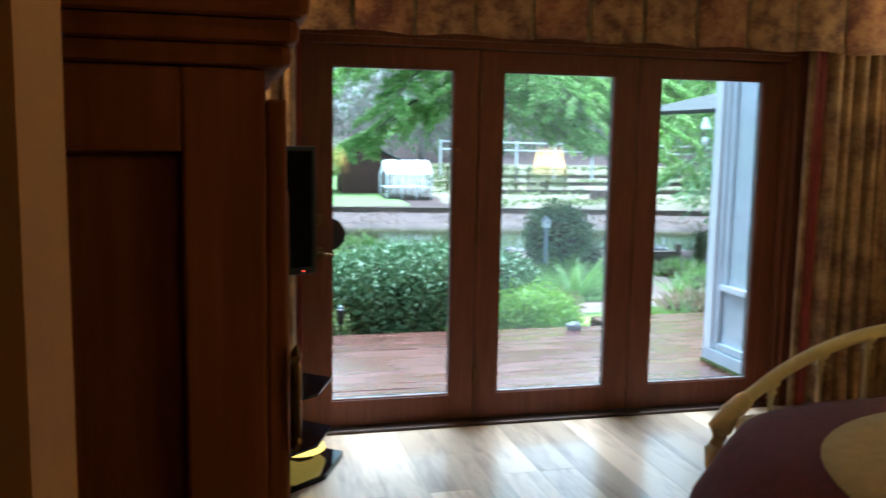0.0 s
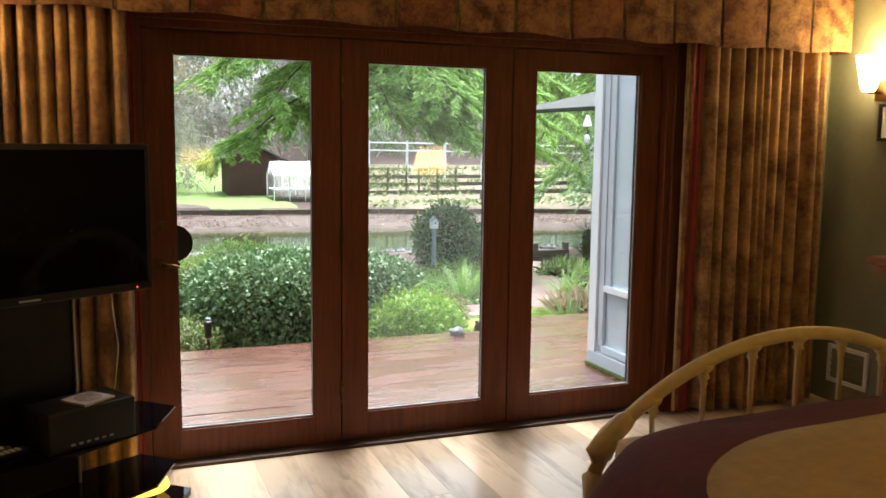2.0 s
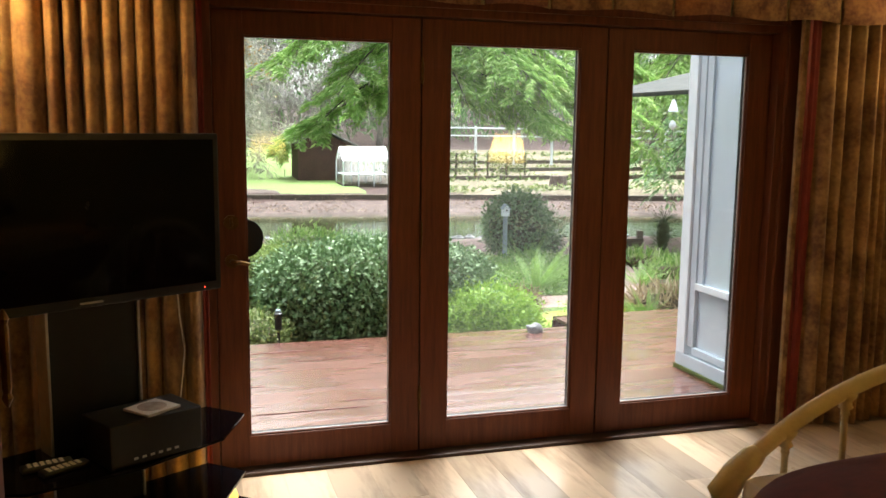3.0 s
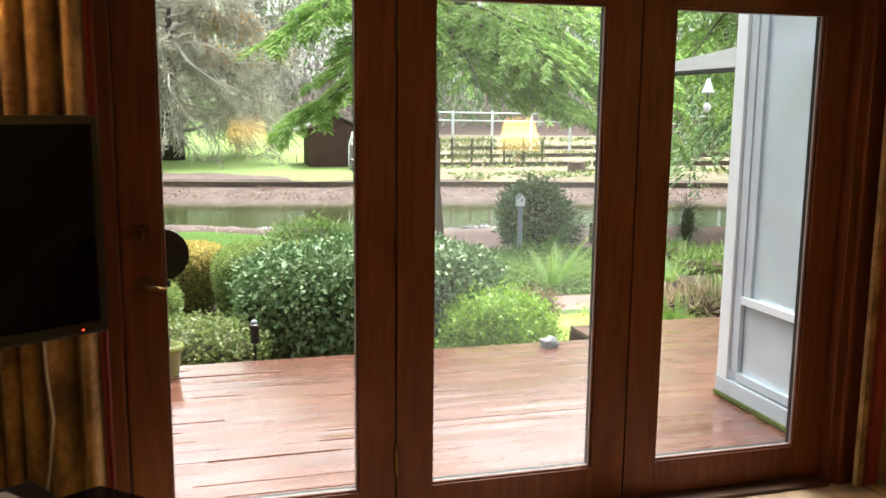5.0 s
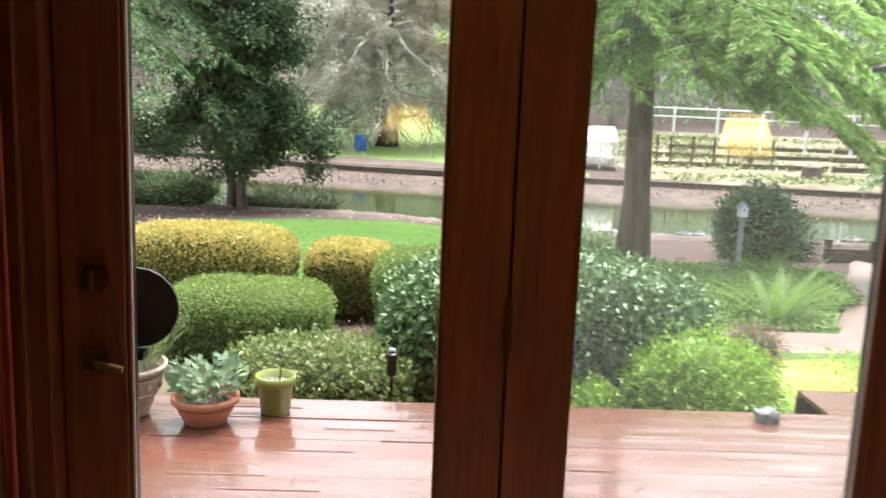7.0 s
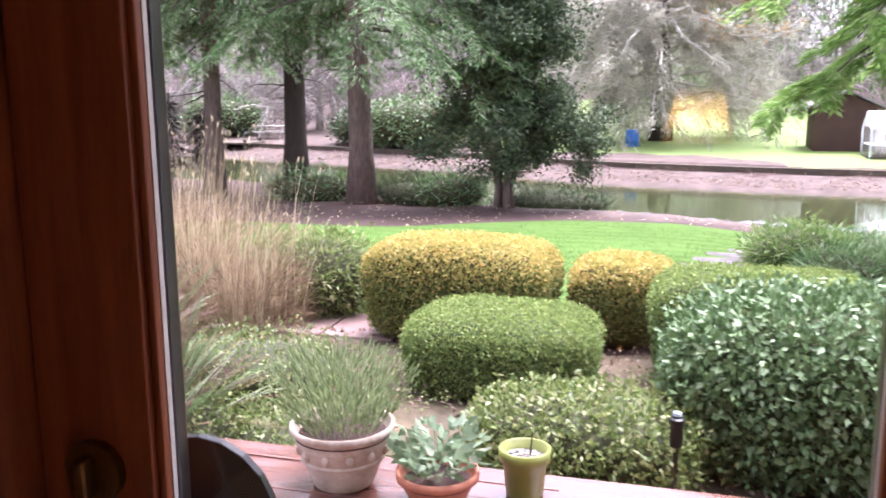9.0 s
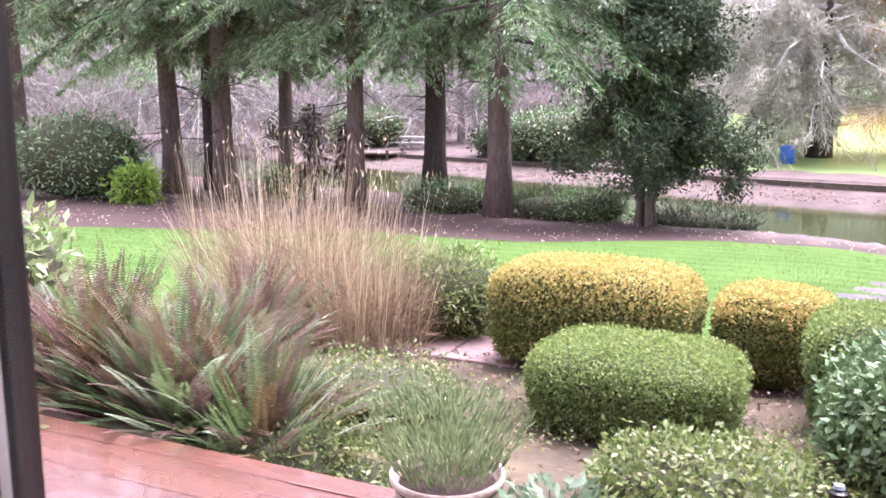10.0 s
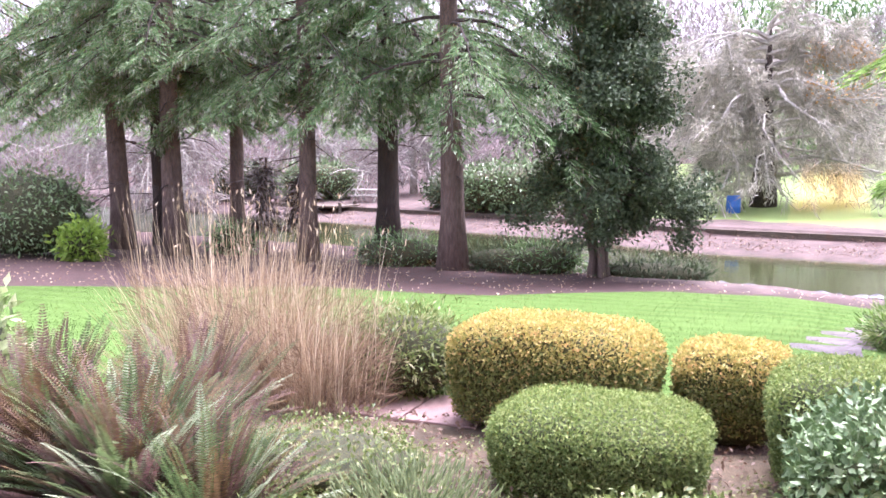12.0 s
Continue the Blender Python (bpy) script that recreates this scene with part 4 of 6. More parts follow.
sheet("garden_path", np.linspace(3.5, 9.3, 50), lambda x: (path_right(x), path_left(x)), 0.035, M["flag"], "wet pinkish grey gravel path through the garden", "path", 10)
sheet("grass_patch", np.linspace(3.15, 5.0, 20), lambda x: (x * 0 + 3.75, 5.6 - 0.1 * np.sin(x * 4)), 0.03, M["lime_turf"], "small yellow-green patch of grass by the deck", "lawn", 12)

wx = np.linspace(-90, 60, 160)
lo, hi = near_shore(wx) - 1.5, far_shore(wx) + 1.5
verts = np.concatenate([np.stack([wx, lo, np.full_like(wx, -1.86)], 1), np.stack([wx, hi, np.full_like(wx, -1.86)], 1)])
k = np.arange(len(wx) - 1)
tagged(arrays("water", verts, np.stack([k, k + 1, k + 1 + len(wx), k + len(wx)], 1), M["water"]), "still greenish pond water reflecting trees", "pond", kind="structure")

DZ = -0.12
deck = thing("deck", "wet red-brown stained wooden deck outside the doors", "deck", kind="structure")
part("fascia", box(-6.02, 2.88, 2.765, 2.80, -0.42, DZ - 0.032, 0.003), M["deck"], deck)
part("fascia", box(2.885, 6.5, 3.125, 3.16, -0.42, DZ - 0.032, 0.003), M["deck"], deck)
part("under_sheet", box(-6, 6.5, 0.13, 2.76, DZ - 0.06, DZ - 0.034), M["timber"], deck)
for y in (0.4, 1.5, 2.6):
    part("joist", box(-6, 6.4, y, y + 0.05, -0.5, DZ - 0.032), M["timber"], deck)
r = random.Random(4)
mesh_cache = {}
y, row = 0.125, 0
while y < 3.15:
    x, end = (-6.0 if y < 2.70 else 2.90), 6.5
    while x < end:
        ln = min(r.choice((1.83, 2.44, 3.05)), end - x)
        if end - x - ln < 0.5:
            ln = end - x
        key = round(ln, 2)
        if key not in mesh_cache:
            bm = bmesh.new()
            cut = [(0.0008 + 0.1374 * u / 8, -0.0008 * (1 - (u / 4 - 1) ** 2) - (0.0006 if u in (0, 8) else 0)) for u in range(9)] + [(0.1382, -0.03), (0.0008, -0.03)]
            ends = [[bm.verts.new((q, c, d)) for c, d in cut] for q in (0.001, ln - 0.001)]
            for u in range(len(cut)):
                v = (u + 1) % len(cut)
                bm.faces.new((ends[0][u], ends[1][u], ends[1][v], ends[0][v]))
            bm.faces.new(ends[0][::-1])
            bm.faces.new(ends[1])
            bmesh.ops.recalc_face_normals(bm, faces=bm.faces)
            me = bpy.data.meshes.new("deck_board")
            bm.to_mesh(me)
            bm.free()
            me.materials.append(M["deck"])
            mesh_cache[key] = me
        b = new("deck_board", mesh_cache[key])
        b.parent = deck
        b.matrix_local = pose(x, y, DZ + r.uniform(-0.0012, 0.0012), r.uniform(-0.3, 0.3), 0, 0)
        x += ln
    y += 0.139
    row += 1

# wet joints between the boards, with sky glints put in as paler strips
glint = thing("wet_glints", "thin wet lines in the deck joints, paled as sky glints", "water", kind="stuff")
r = random.Random(21)
strips = bmesh.new()
for k in range(2, 19):
    x = -1.9 + r.uniform(0, 0.5)
    while x < 0.75:
        ln = r.uniform(0.2, 0.8)
        w = r.uniform(0.005, 0.011)
        yc = 0.125 + 0.139 * k - 0.0004
        bmesh.ops.create_cube(strips, size=1, matrix=Matrix.Translation((x + ln / 2, yc, DZ + 0.0022)) @ Matrix.Diagonal((ln, w, 0.0022, 1)))
        x += ln + r.uniform(0.3, 1.4)
part("water_line", strips, M["glint"], glint)

# ---- plants ----
def rounded_shape(hx, hy, hz, power, n, r, skew=0.0):
    """Points and normals on a rounded block that stands on the ground, without its underside."""
    d = unit(r.normal(size=(n * 2, 3)))
    d = d[d[:, 2] > -0.75][:n]
    k = (np.abs(d) ** power).sum(1) ** (-1 / power)
    p = d * k[:, None]
    nrm = unit(np.sign(p) * np.abs(p) ** (power - 1) / np.array([hx, hy, hz]))
    return p * np.array([hx, hy, hz]), nrm


def hedge(name, label, x, y, hx, hy, base, top, mat, count, leaf, seed, power=4.0, turn=0.0, top_mat=None, loose=0.04, category="hedge", kind="", wide=0.5, inner="core", clipped=False, bare=0.0, spiky=0.0):
    """A clipped or loose shrub: an inner mass, mostly dark for the shade inside, and a coat of leaves."""
    r = np.random.default_rng(seed)
    hz = (top - base) / 2
    ob = thing(name, label, category, (x, y, base), turn, kind=kind)
    bm = bmesh.new()
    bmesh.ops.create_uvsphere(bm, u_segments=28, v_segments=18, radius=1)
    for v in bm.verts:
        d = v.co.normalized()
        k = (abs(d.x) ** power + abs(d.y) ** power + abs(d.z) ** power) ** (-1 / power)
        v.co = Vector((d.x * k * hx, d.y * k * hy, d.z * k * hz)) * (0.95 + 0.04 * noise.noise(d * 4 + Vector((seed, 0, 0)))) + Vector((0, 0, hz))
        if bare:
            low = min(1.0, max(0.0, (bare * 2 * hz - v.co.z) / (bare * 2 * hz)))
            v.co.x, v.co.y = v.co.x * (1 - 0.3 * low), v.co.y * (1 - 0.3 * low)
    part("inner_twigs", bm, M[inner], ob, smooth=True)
    p, nrm = rounded_shape(hx, hy, hz, power, count, r)
    wob = (0.4 if clipped else 1.0) * 0.04 * np.sin(p[:, 0] * 5 / max(hx, 0.3) + seed) * np.cos(p[:, 1] * 6 / max(hy, 0.3)) + 0.03 * np.sin(p[:, 2] * 9)
    p = p * (1 + wob)[:, None] + nrm * r.normal(-loose * 0.4, loose, (count, 1)) + [0, 0, hz]
    ahead = unit(r.normal(size=(count, 3)) + nrm * (0.25 if clipped else 0.9 + spiky))
    up = unit(nrm + r.normal(size=(count, 3)) * (0.7 if clipped else 0.45))
    if bare:
        # the foot has lost its leaves, narrows to the stems and bares the shade-dark core
        low = np.clip((bare * 2 * hz - p[:, 2]) / (bare * 2 * hz), 0, 1)
        p[:, :2] *= (1 - 0.22 * low)[:, None]
        kept = r.uniform(size=count) > low * 1.3
        p, ahead, up, nrm = p[kept], ahead[kept], up[kept], nrm[kept]
        count = len(p)
    ln = leaf * r.uniform(0.7, 1.3, count)
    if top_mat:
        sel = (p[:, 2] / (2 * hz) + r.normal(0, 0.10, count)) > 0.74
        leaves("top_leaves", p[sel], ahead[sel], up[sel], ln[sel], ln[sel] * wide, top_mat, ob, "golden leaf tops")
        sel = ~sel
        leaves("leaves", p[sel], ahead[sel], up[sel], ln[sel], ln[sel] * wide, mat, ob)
    else:
        leaves("leaves", p, ahead, up, ln, ln * wide, mat, ob)
    return ob


CLIP = dict(loose=0.014, clipped=True)
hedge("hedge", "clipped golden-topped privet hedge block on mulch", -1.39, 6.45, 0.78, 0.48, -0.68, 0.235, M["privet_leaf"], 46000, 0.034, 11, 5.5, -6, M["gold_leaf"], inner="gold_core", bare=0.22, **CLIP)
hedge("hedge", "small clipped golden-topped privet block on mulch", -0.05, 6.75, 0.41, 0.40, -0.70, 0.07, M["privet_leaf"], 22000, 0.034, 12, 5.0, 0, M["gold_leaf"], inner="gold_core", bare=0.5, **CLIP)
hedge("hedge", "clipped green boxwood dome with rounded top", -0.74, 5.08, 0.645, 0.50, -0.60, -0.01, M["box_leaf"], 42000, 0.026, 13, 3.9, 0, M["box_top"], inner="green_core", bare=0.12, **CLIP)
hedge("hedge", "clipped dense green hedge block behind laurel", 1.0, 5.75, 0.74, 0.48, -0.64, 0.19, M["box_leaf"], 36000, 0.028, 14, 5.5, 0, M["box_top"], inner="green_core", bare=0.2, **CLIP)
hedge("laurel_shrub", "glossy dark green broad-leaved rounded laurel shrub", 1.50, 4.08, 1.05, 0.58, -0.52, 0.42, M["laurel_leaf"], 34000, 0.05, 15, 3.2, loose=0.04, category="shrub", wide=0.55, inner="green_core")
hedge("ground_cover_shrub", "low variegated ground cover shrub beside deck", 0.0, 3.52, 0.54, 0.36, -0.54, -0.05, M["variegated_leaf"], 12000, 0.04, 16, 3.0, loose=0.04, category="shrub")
for k, (dx, dy, q, top) in enumerate(((0, 0, 0.32, 0.12), (-0.22, -0.04, 0.22, 0.03), (0.24, 0.02, 0.25, 0.03), (0.1, -0.18, 0.22, -0.05), (-0.66, -0.12, 0.13, -0.2))):
    hedge("lime_shrub", "bright lime green soft shrub at deck edge", 2.36 + dx, 3.42 + dy, q, q, -0.54, top, M["lime_leaf"], 5200, 0.042, 170 + k, 2.2, loose=0.05, category="shrub", wide=0.38, inner="lime_core")
hedge("twiggy_shrub", "small withered brown twiggy shrub by the path", 3.45, 5.3, 0.22, 0.2, gz(3.45, 5.3), -0.32, M["withered_straw"], 1500, 0.07, 176, 2.2, loose=0.05, category="shrub", wide=0.15, spiky=1.0)
hedge("conifer_shrub", "low spreading green conifer shrub beside dry grass", -2.95, 7.0, 0.50, 0.45, -0.72, 0.08, M["variegated_leaf"], 7000, 0.075, 18, 2.2, loose=0.09, spiky=0.6, category="shrub", wide=0.25)
hedge("garden_shrub", "rounded dark green shrub behind the birdhouse pole", 6.45, 13.0, 0.62, 0.6, gz(6.45, 13), 0.14, M["laurel_leaf"], 6500, 0.09, 19, 2.2, loose=0.09, category="shrub")
hedge("rhododendron", "broad green rhododendron across the pond", -12.4, 40.2, 2.6, 2.0, gz(-12.4, 40.2), 0.9, M["laurel_leaf"], 6000, 0.22, 20, 2.4, loose=0.25, category="shrub", wide=0.4)
hedge("rhododendron", "dark green rhododendron at the mulch bed", -21.5, 19.6, 2.0, 1.6, gz(-21.5, 19.6), 1.0, M["laurel_leaf"], 5500, 0.17, 21, 2.3, loose=0.22, category="shrub", wide=0.35)
for k, (x, y, hx, hz) in enumerate(((3.0, 13.2, 1.0, 0.5), (2.0, 12.4, 0.7, 0.6), (2.5, 11.6, 0.6, 0.4))):
    hedge("juniper", "feathery dark green juniper at the lawn edge", x, y, hx, 0.6, gz(x, y) - 0.05, gz(x, y) + hz, M["cover_leaf" if k == 1 else "fir_needle"], 5000, 0.13, 220 + k, 2.0, loose=0.1, category="shrub", wide=0.16, spiky=0.5)
for k, (x, y, hx, top) in enumerate(((-15.6, 41.5, 1.6, 0.5), (-26.5, 46.0, 2.4, 1.0), (-33.0, 48.0, 2.2, 0.8))):
    hedge("rhododendron", "broad green rhododendron under the far trees", x, y, hx, 1.5, gz(x, y), top, M["laurel_leaf" if k % 2 else "holly_leaf"], 3500, 0.24, 180 + k, 2.2, loose=0.3, category="shrub", wide=0.35)
hedge("leafy_shrub", "broad pale-leaved shrub beside the fern", -5.12, 4.0, 0.45, 0.42, -0.54, 0.66, M["pale_broad_leaf"], 1500, 0.13, 191, 2.2, loose=0.09, category="shrub", wide=0.42)
hedge("yellow_shrub", "small yellow-green shrub in the mulch bed", -18.6, 19.0, 0.55, 0.45, gz(-18.6, 19), -0.45, M["lime_leaf"], 1600, 0.2, 22, 2.2, loose=0.14, spiky=0.6, category="shrub", wide=0.4)
for k, (x, y, hx, hz) in enumerate(((-10.2, 22.6, 1.4, 0.75), (-7.0, 22.4, 1.1, 0.6), (-5.8, 22.2, 0.9, 0.75), (-2.9, 22.0, 1.3, 0.5), (-17.0, 24.0, 0.8, 0.9), (7.5, 15.0, 0.8, 0.6))):
    hedge("understorey_shrub", "low dark green shrub under the trees", x, y, hx, 0.6, gz(x, y) - 0.05, gz(x, y) + hz, M["holly_leaf" if k % 2 else "fir_needle"], 2800, 0.17, 30 + k, 2.0, loose=0.22, category="shrub", wide=0.2, spiky=0.5)
for k, (x, y, hx, hy, hz, m) in enumerate(((3.0, 6.4, 0.5, 0.6, 0.2, "cover_leaf"), (3.2, 7.8, 1.2, 0.9, 0.16, "cover_leaf"), (5.0, 9.2, 1.3, 1.0, 0.3, "cover_leaf"), (3.6, 9.6, 1.1, 0.8, 0.35, "cover_leaf"), (2.2, 8.2, 0.9, 0.7, 0.3, "holly_leaf"), (5.9, 10.6, 0.7, 0.7, 0.25, "cover_leaf"))):
    hedge("ground_cover", "low leafy green ground cover plants on soil", x, y, hx, hy, gz(x, y) - 0.06, gz(x, y) + hz, M[m], 7000, 0.045, 40 + k, 2.0, loose=0.05, category="plant", kind="stuff", inner="lime_core")
for k, (x, y, hx, hy, hz) in enumerate(((-2.25, 4.35, 0.55, 0.4, 0.34), (-1.55, 3.45, 0.45, 0.3, 0.2), (-2.4, 3.4, 0.6, 0.35, 0.26))):
    hedge("variegated_plant", "pale variegated leafy plants beside the fern", x, y, hx, hy, -0.54, -0.5 + hz, M["variegated_leaf"], 7000, 0.036, 60 + k, 2.0, loose=0.08, category="plant", kind="stuff")


def carpet(name, label, x0, x1, y0, y1, count, leaf, mat, seed, keep):
    """Low leaves strewn over the ground."""
    r = np.random.default_rng(seed)
    x, y = r.uniform(x0, x1, count), r.uniform(y0, y1, count)
    sel = keep(x, y) & (np.sin(x * 2.1 + seed) + np.sin(y * 1.7 + 0.6 * x) + r.normal(0, 0.5, count) > -0.7)
    x, y = x[sel], y[sel]
    n = len(x)
    hump = 0.07 + 0.06 * np.sin(x * 1.9) * np.cos(y * 2.3)
    p = np.stack([x, y, ground_height(x, y) + r.uniform(0, 1, n) * np.maximum(hump, 0.02) + 0.02], 1)
    d = r.normal(size=(n, 3)) * [1, 1, 0.4] + [0, 0, 0.35]
    ob = leaves(name, p, d, r.normal(size=(n, 3)) * 0.5 + [0, 0, 1], leaf * r.uniform(0.6, 1.3, n), leaf * 0.5, mat)
    return tagged(ob, label, "ground cover", kind="stuff")


off_path = lambda x, y: (y > path_left(x) + 0.05) | (x < 3.45)
carpet("ground_cover_carpet", "bright green low ground cover along the path", 2.2, 7.6, 4.6, 12.6, 70000, 0.055, M["cover_leaf"], 3, off_path)
carpet("grass_tufts", "yellow-green grass and seedlings beside the deck", 2.9, 4.9, 3.7, 5.5, 9000, 0.035, M["lime_leaf"], 4, lambda x, y: y < 5.5)
carpet("fallen_leaves", "scattered pale fallen leaves on mulch", -24, 2, 13, 26, 3500, 0.07, M["straw"], 5, lambda x, y: y > np.interp(x, *LAWN_FAR) + 0.3)
carpet("terrace_plants", "yellow-green low plants on the far terraces", 9.5, 34, 31, 52, 16000, 0.26, M["variegated_leaf"], 9, lambda x, y: (y > far_shore(x) + 3.4) & (np.sin(y * 1.4) > -0.1))
r = np.random.default_rng(77)
x, y = r.uniform(-14, 3.2, 150000), r.uniform(6.5, 20.5, 150000)
sel = (y > np.interp(x, *LAWN_NEAR) + 0.05) & (y < np.interp(x, *LAWN_FAR) - 0.1) & (r.uniform(size=150000) < np.interp(y, [6, 10, 20], [1.0, 0.7, 0.4]))
p = np.stack([x, y, ground_height(x, y) + 0.065], 1)[sel]
tagged(leaves("lawn_grass", p, r.normal(0, 0.45, p.shape) + [0, 0, 1], r.normal(size=p.shape), r.uniform(0.02, 0.045, len(p)), 0.006, M["blade"]), "short green blades of the mown lawn", "grass", kind="stuff")
carpet("bank_litter", "fallen leaves strewn on the far bank", -24, 26, 24, 44, 60000, 0.10, M["fern_brown"], 15, lambda x, y: (y > far_shore(x) + 0.3) & (y < far_shore(x) + 2.6))
carpet("bank_litter", "pale fallen leaves strewn on the far bank", -24, 26, 24, 44, 9000, 0.09, M["straw"], 16, lambda x, y: (y > far_shore(x) + 0.3) & (y < far_shore(x) + 2.6))
carpet("fallen_leaves", "scattered withered leaves and twigs on the garden bed", -3.4, 1.6, 2.9, 6.8, 3800, 0.05, M["fern_brown"], 7, lambda x, y: y > 2.9)
carpet("weeds", "sparse green weeds and moss on pale soil", -3.2, 1.6, 2.9, 6.4, 11000, 0.035, M["variegated_leaf"], 6, lambda x, y: (np.sin(x * 3) + np.cos(y * 2.6)) > 0.1)


def fern(name, label, x, y, z, size, fronds, green_share, seed, fresh=False):
    r = np.random.default_rng(seed)
    ob = thing(name, label, "fern", (x, y, z))
    kinds = (("fern_lime", 1.0),) if fresh else (("fern_deep_green", green_share * 0.4), ("fern_mid_green", green_share * 0.4), ("fern_pale_green", green_share * 0.2),
                                                ("fern_olive_brown", (1 - green_share) * 0.5), ("fern_purple_brown", (1 - green_share) * 0.5))
    for tag, share in kinds:
        n = max(1, int(fronds * share))
        pts, ahead, up, ln = [], [], [], []
        for f in range(n):
            a = r.uniform(0, 6.283)
            lean = r.uniform(0.45, 1.15) if fresh else r.uniform(0.03, 0.95) ** 1.15
            L = size * r.uniform(0.75, 1.15)
            t = np.linspace(0.10, 1, 60)
            out = np.array([math.cos(a), math.sin(a), 0])
            bend = lean + t ** 1.5 * r.uniform(0.2, 0.85)
            step = np.stack([np.sin(bend), np.cos(bend)], 1) * (L / 60)
            pos = np.cumsum(step, 0)
            rach = out[None] * (pos[:, :1] + 0.05) + np.array([0, 0, 1.0])[None] * pos[:, 1:]
            tang = unit(out[None] * step[:, :1] + np.array([0, 0, 1.0])[None] * step[:, 1:])
            side = np.array([-math.sin(a), math.cos(a), 0])
            w = size * 0.068 * np.sin(np.pi * np.clip(t * 0.9 + 0.08, 0, 1)) ** 0.6
            for s in (-1, 1):
                pts.append(rach)
                ahead.append(unit(s * side[None] + tang * 0.35 + r.normal(0, 0.04, (60, 3))))
                up.append(np.cross(tang, np.broadcast_to(side, tang.shape)) * -1 + r.normal(0, 0.08, (60, 3)))
                ln.append(np.maximum(w, 0.01))
        pts, ahead, up, ln = (np.concatenate(q) for q in (pts, ahead, up, ln))
        leaves("fronds", pts, ahead, up, ln, size * 0.0115, M[tag], ob, tag.replace("fern_", "").replace("_", " ") + " fern fronds")
    return ob


fern("fern", "large sword fern with green and withered brown fronds", -3.05, 3.5, -0.54, 1.0, 230, 0.42, 1)
fern("fern", "sword fern turning brown beside the deck", -3.85, 3.65, -0.54, 1.05, 240, 0.25, 2)
fern("fern", "sword fern with drooping withered fronds", -2.45, 3.4, -0.54, 0.85, 150, 0.5, 3)
fern("fern", "old sword fern with purple-brown fronds", -3.5, 4.6, -0.56, 1.0, 120, 0.3, 11)
fern("fern", "fresh light green fern in the garden bed", 4.55, 7.5, gz(4.55, 7.5), 0.85, 34, 1.0, 4, True)
fern("fern", "fresh light green fern beside the path", 5.6, 10.4, gz(5.6, 10.4), 0.8, 30, 1.0, 5, True)
fern("fern", "yellowing low fern at the deck edge", 4.7, 4.6, gz(4.7, 4.6), 0.42, 34, 0.8, 6, True)
fern("fern", "yellowing low fern on brown mulch", 5.5, 4.9, gz(5.5, 4.9), 0.42, 36, 0.8, 7, True)
for k, (x, y, q, tone) in enumerate(((5.3, 5.2, 0.5, "straw"), (5.9, 5.5, 0.5, "fern_lime"), (6.6, 5.8, 0.5, "straw"), (7.6, 8.6, 0.6, "cover_leaf"), (8.3, 9.3, 0.7, "cover_leaf"), (8.0, 10.6, 0.5, "cover_leaf"))):
    hedge("clump", "low arching clump of yellow-green leaves on mulch", x, y, q, q * 0.6, gz(x, y) - 0.05, gz(x, y) + 0.2, M[tone], 800, 0.2, 210 + k, 2.0, loose=0.04, category="plant", wide=0.12, spiky=0.6, inner="bed_soil")
fern("fern", "spreading light green fern on brown mulch", 6.3, 7.6, gz(6.3, 7.6), 0.5, 44, 0.8, 8, True)


def dry_grass(x, y, radius, height, count, seed):
    """Upright dead stems, thin tapering and bent, with seed heads."""
    r = np.random.default_rng(seed)
    ob = thing("dry_grass", "tall clump of dead straw-coloured grass stems", "ornamental grass", (x, y, gz(x, y)))
    a, q = r.uniform(0, 6.283, count), radius * np.sqrt(r.uniform(0, 1, count))
    root = np.stack([q * np.cos(a), q * np.sin(a) * 0.7, np.zeros(count)], 1)
    tall = r.uniform(0, 1, count) ** 1.5
    h = height * (0.42 + 0.58 * tall)
    out = np.stack([np.cos(a), np.sin(a), np.zeros(count)], 1) * (0.05 + 0.42 * (1 - tall[:, None]) * (q / radius)[:, None]) + r.normal(0, 0.06, (count, 3)) * [1, 1, 0]
    w = r.uniform(0.0018, 0.0038, count)[:, None]
    face = unit(np.stack([np.sin(a * 7), np.cos(a * 7), np.zeros(count)], 1))
    rows = []
    for v, wid in ((0, 1.0), (0.4, 0.9), (0.75, 0.7), (1.0, 0.25)):
        c = root + out * h[:, None] * v ** 1.7 + np.array([0, 0, 1])[None] * (h * v)[:, None]
        rows += [c - face * w * wid, c + face * w * wid]
    verts = np.stack(rows, 1).reshape(-1, 3)
    i = np.arange(count)[:, None] * 8
    faces = np.concatenate([i + [0, 1, 3, 2], i + [2, 3, 5, 4], i + [4, 5, 7, 6]], 1).reshape(-1, 4)
    arrays("stems", verts, faces, M["straw"], ob)
    tip = root + out * h[:, None] + np.array([0, 0, 1])[None] * h[:, None]
    sel = tall > 0.75
    m = int(sel.sum())
    leaves("seed_heads", tip[sel] - [0, 0, 0.03], np.tile([0, 0, 1.0], (m, 1)) + r.normal(0, 0.25, (m, 3)), r.normal(size=(m, 3)), r.uniform(0.04, 0.09, m), 0.016, M["straw"], ob)
    n2 = int(count * 5)
    a = r.uniform(0, 6.283, n2)
    q = radius * np.sqrt(r.uniform(0, 1, n2))
    b = np.stack([q * np.cos(a), q * np.sin(a) * 0.7, r.uniform(0.05, 1, n2) ** 1.3 * height * 0.55], 1)
    d = np.stack([np.cos(a), np.sin(a), r.uniform(0.2, 1.3, n2)], 1) + r.normal(0, 0.3, (n2, 3))
    leaves("dry_blades", b, d, r.normal(size=(n2, 3)), r.uniform(0.12, 0.36, n2), 0.008, M["withered_straw"], ob)
    return ob


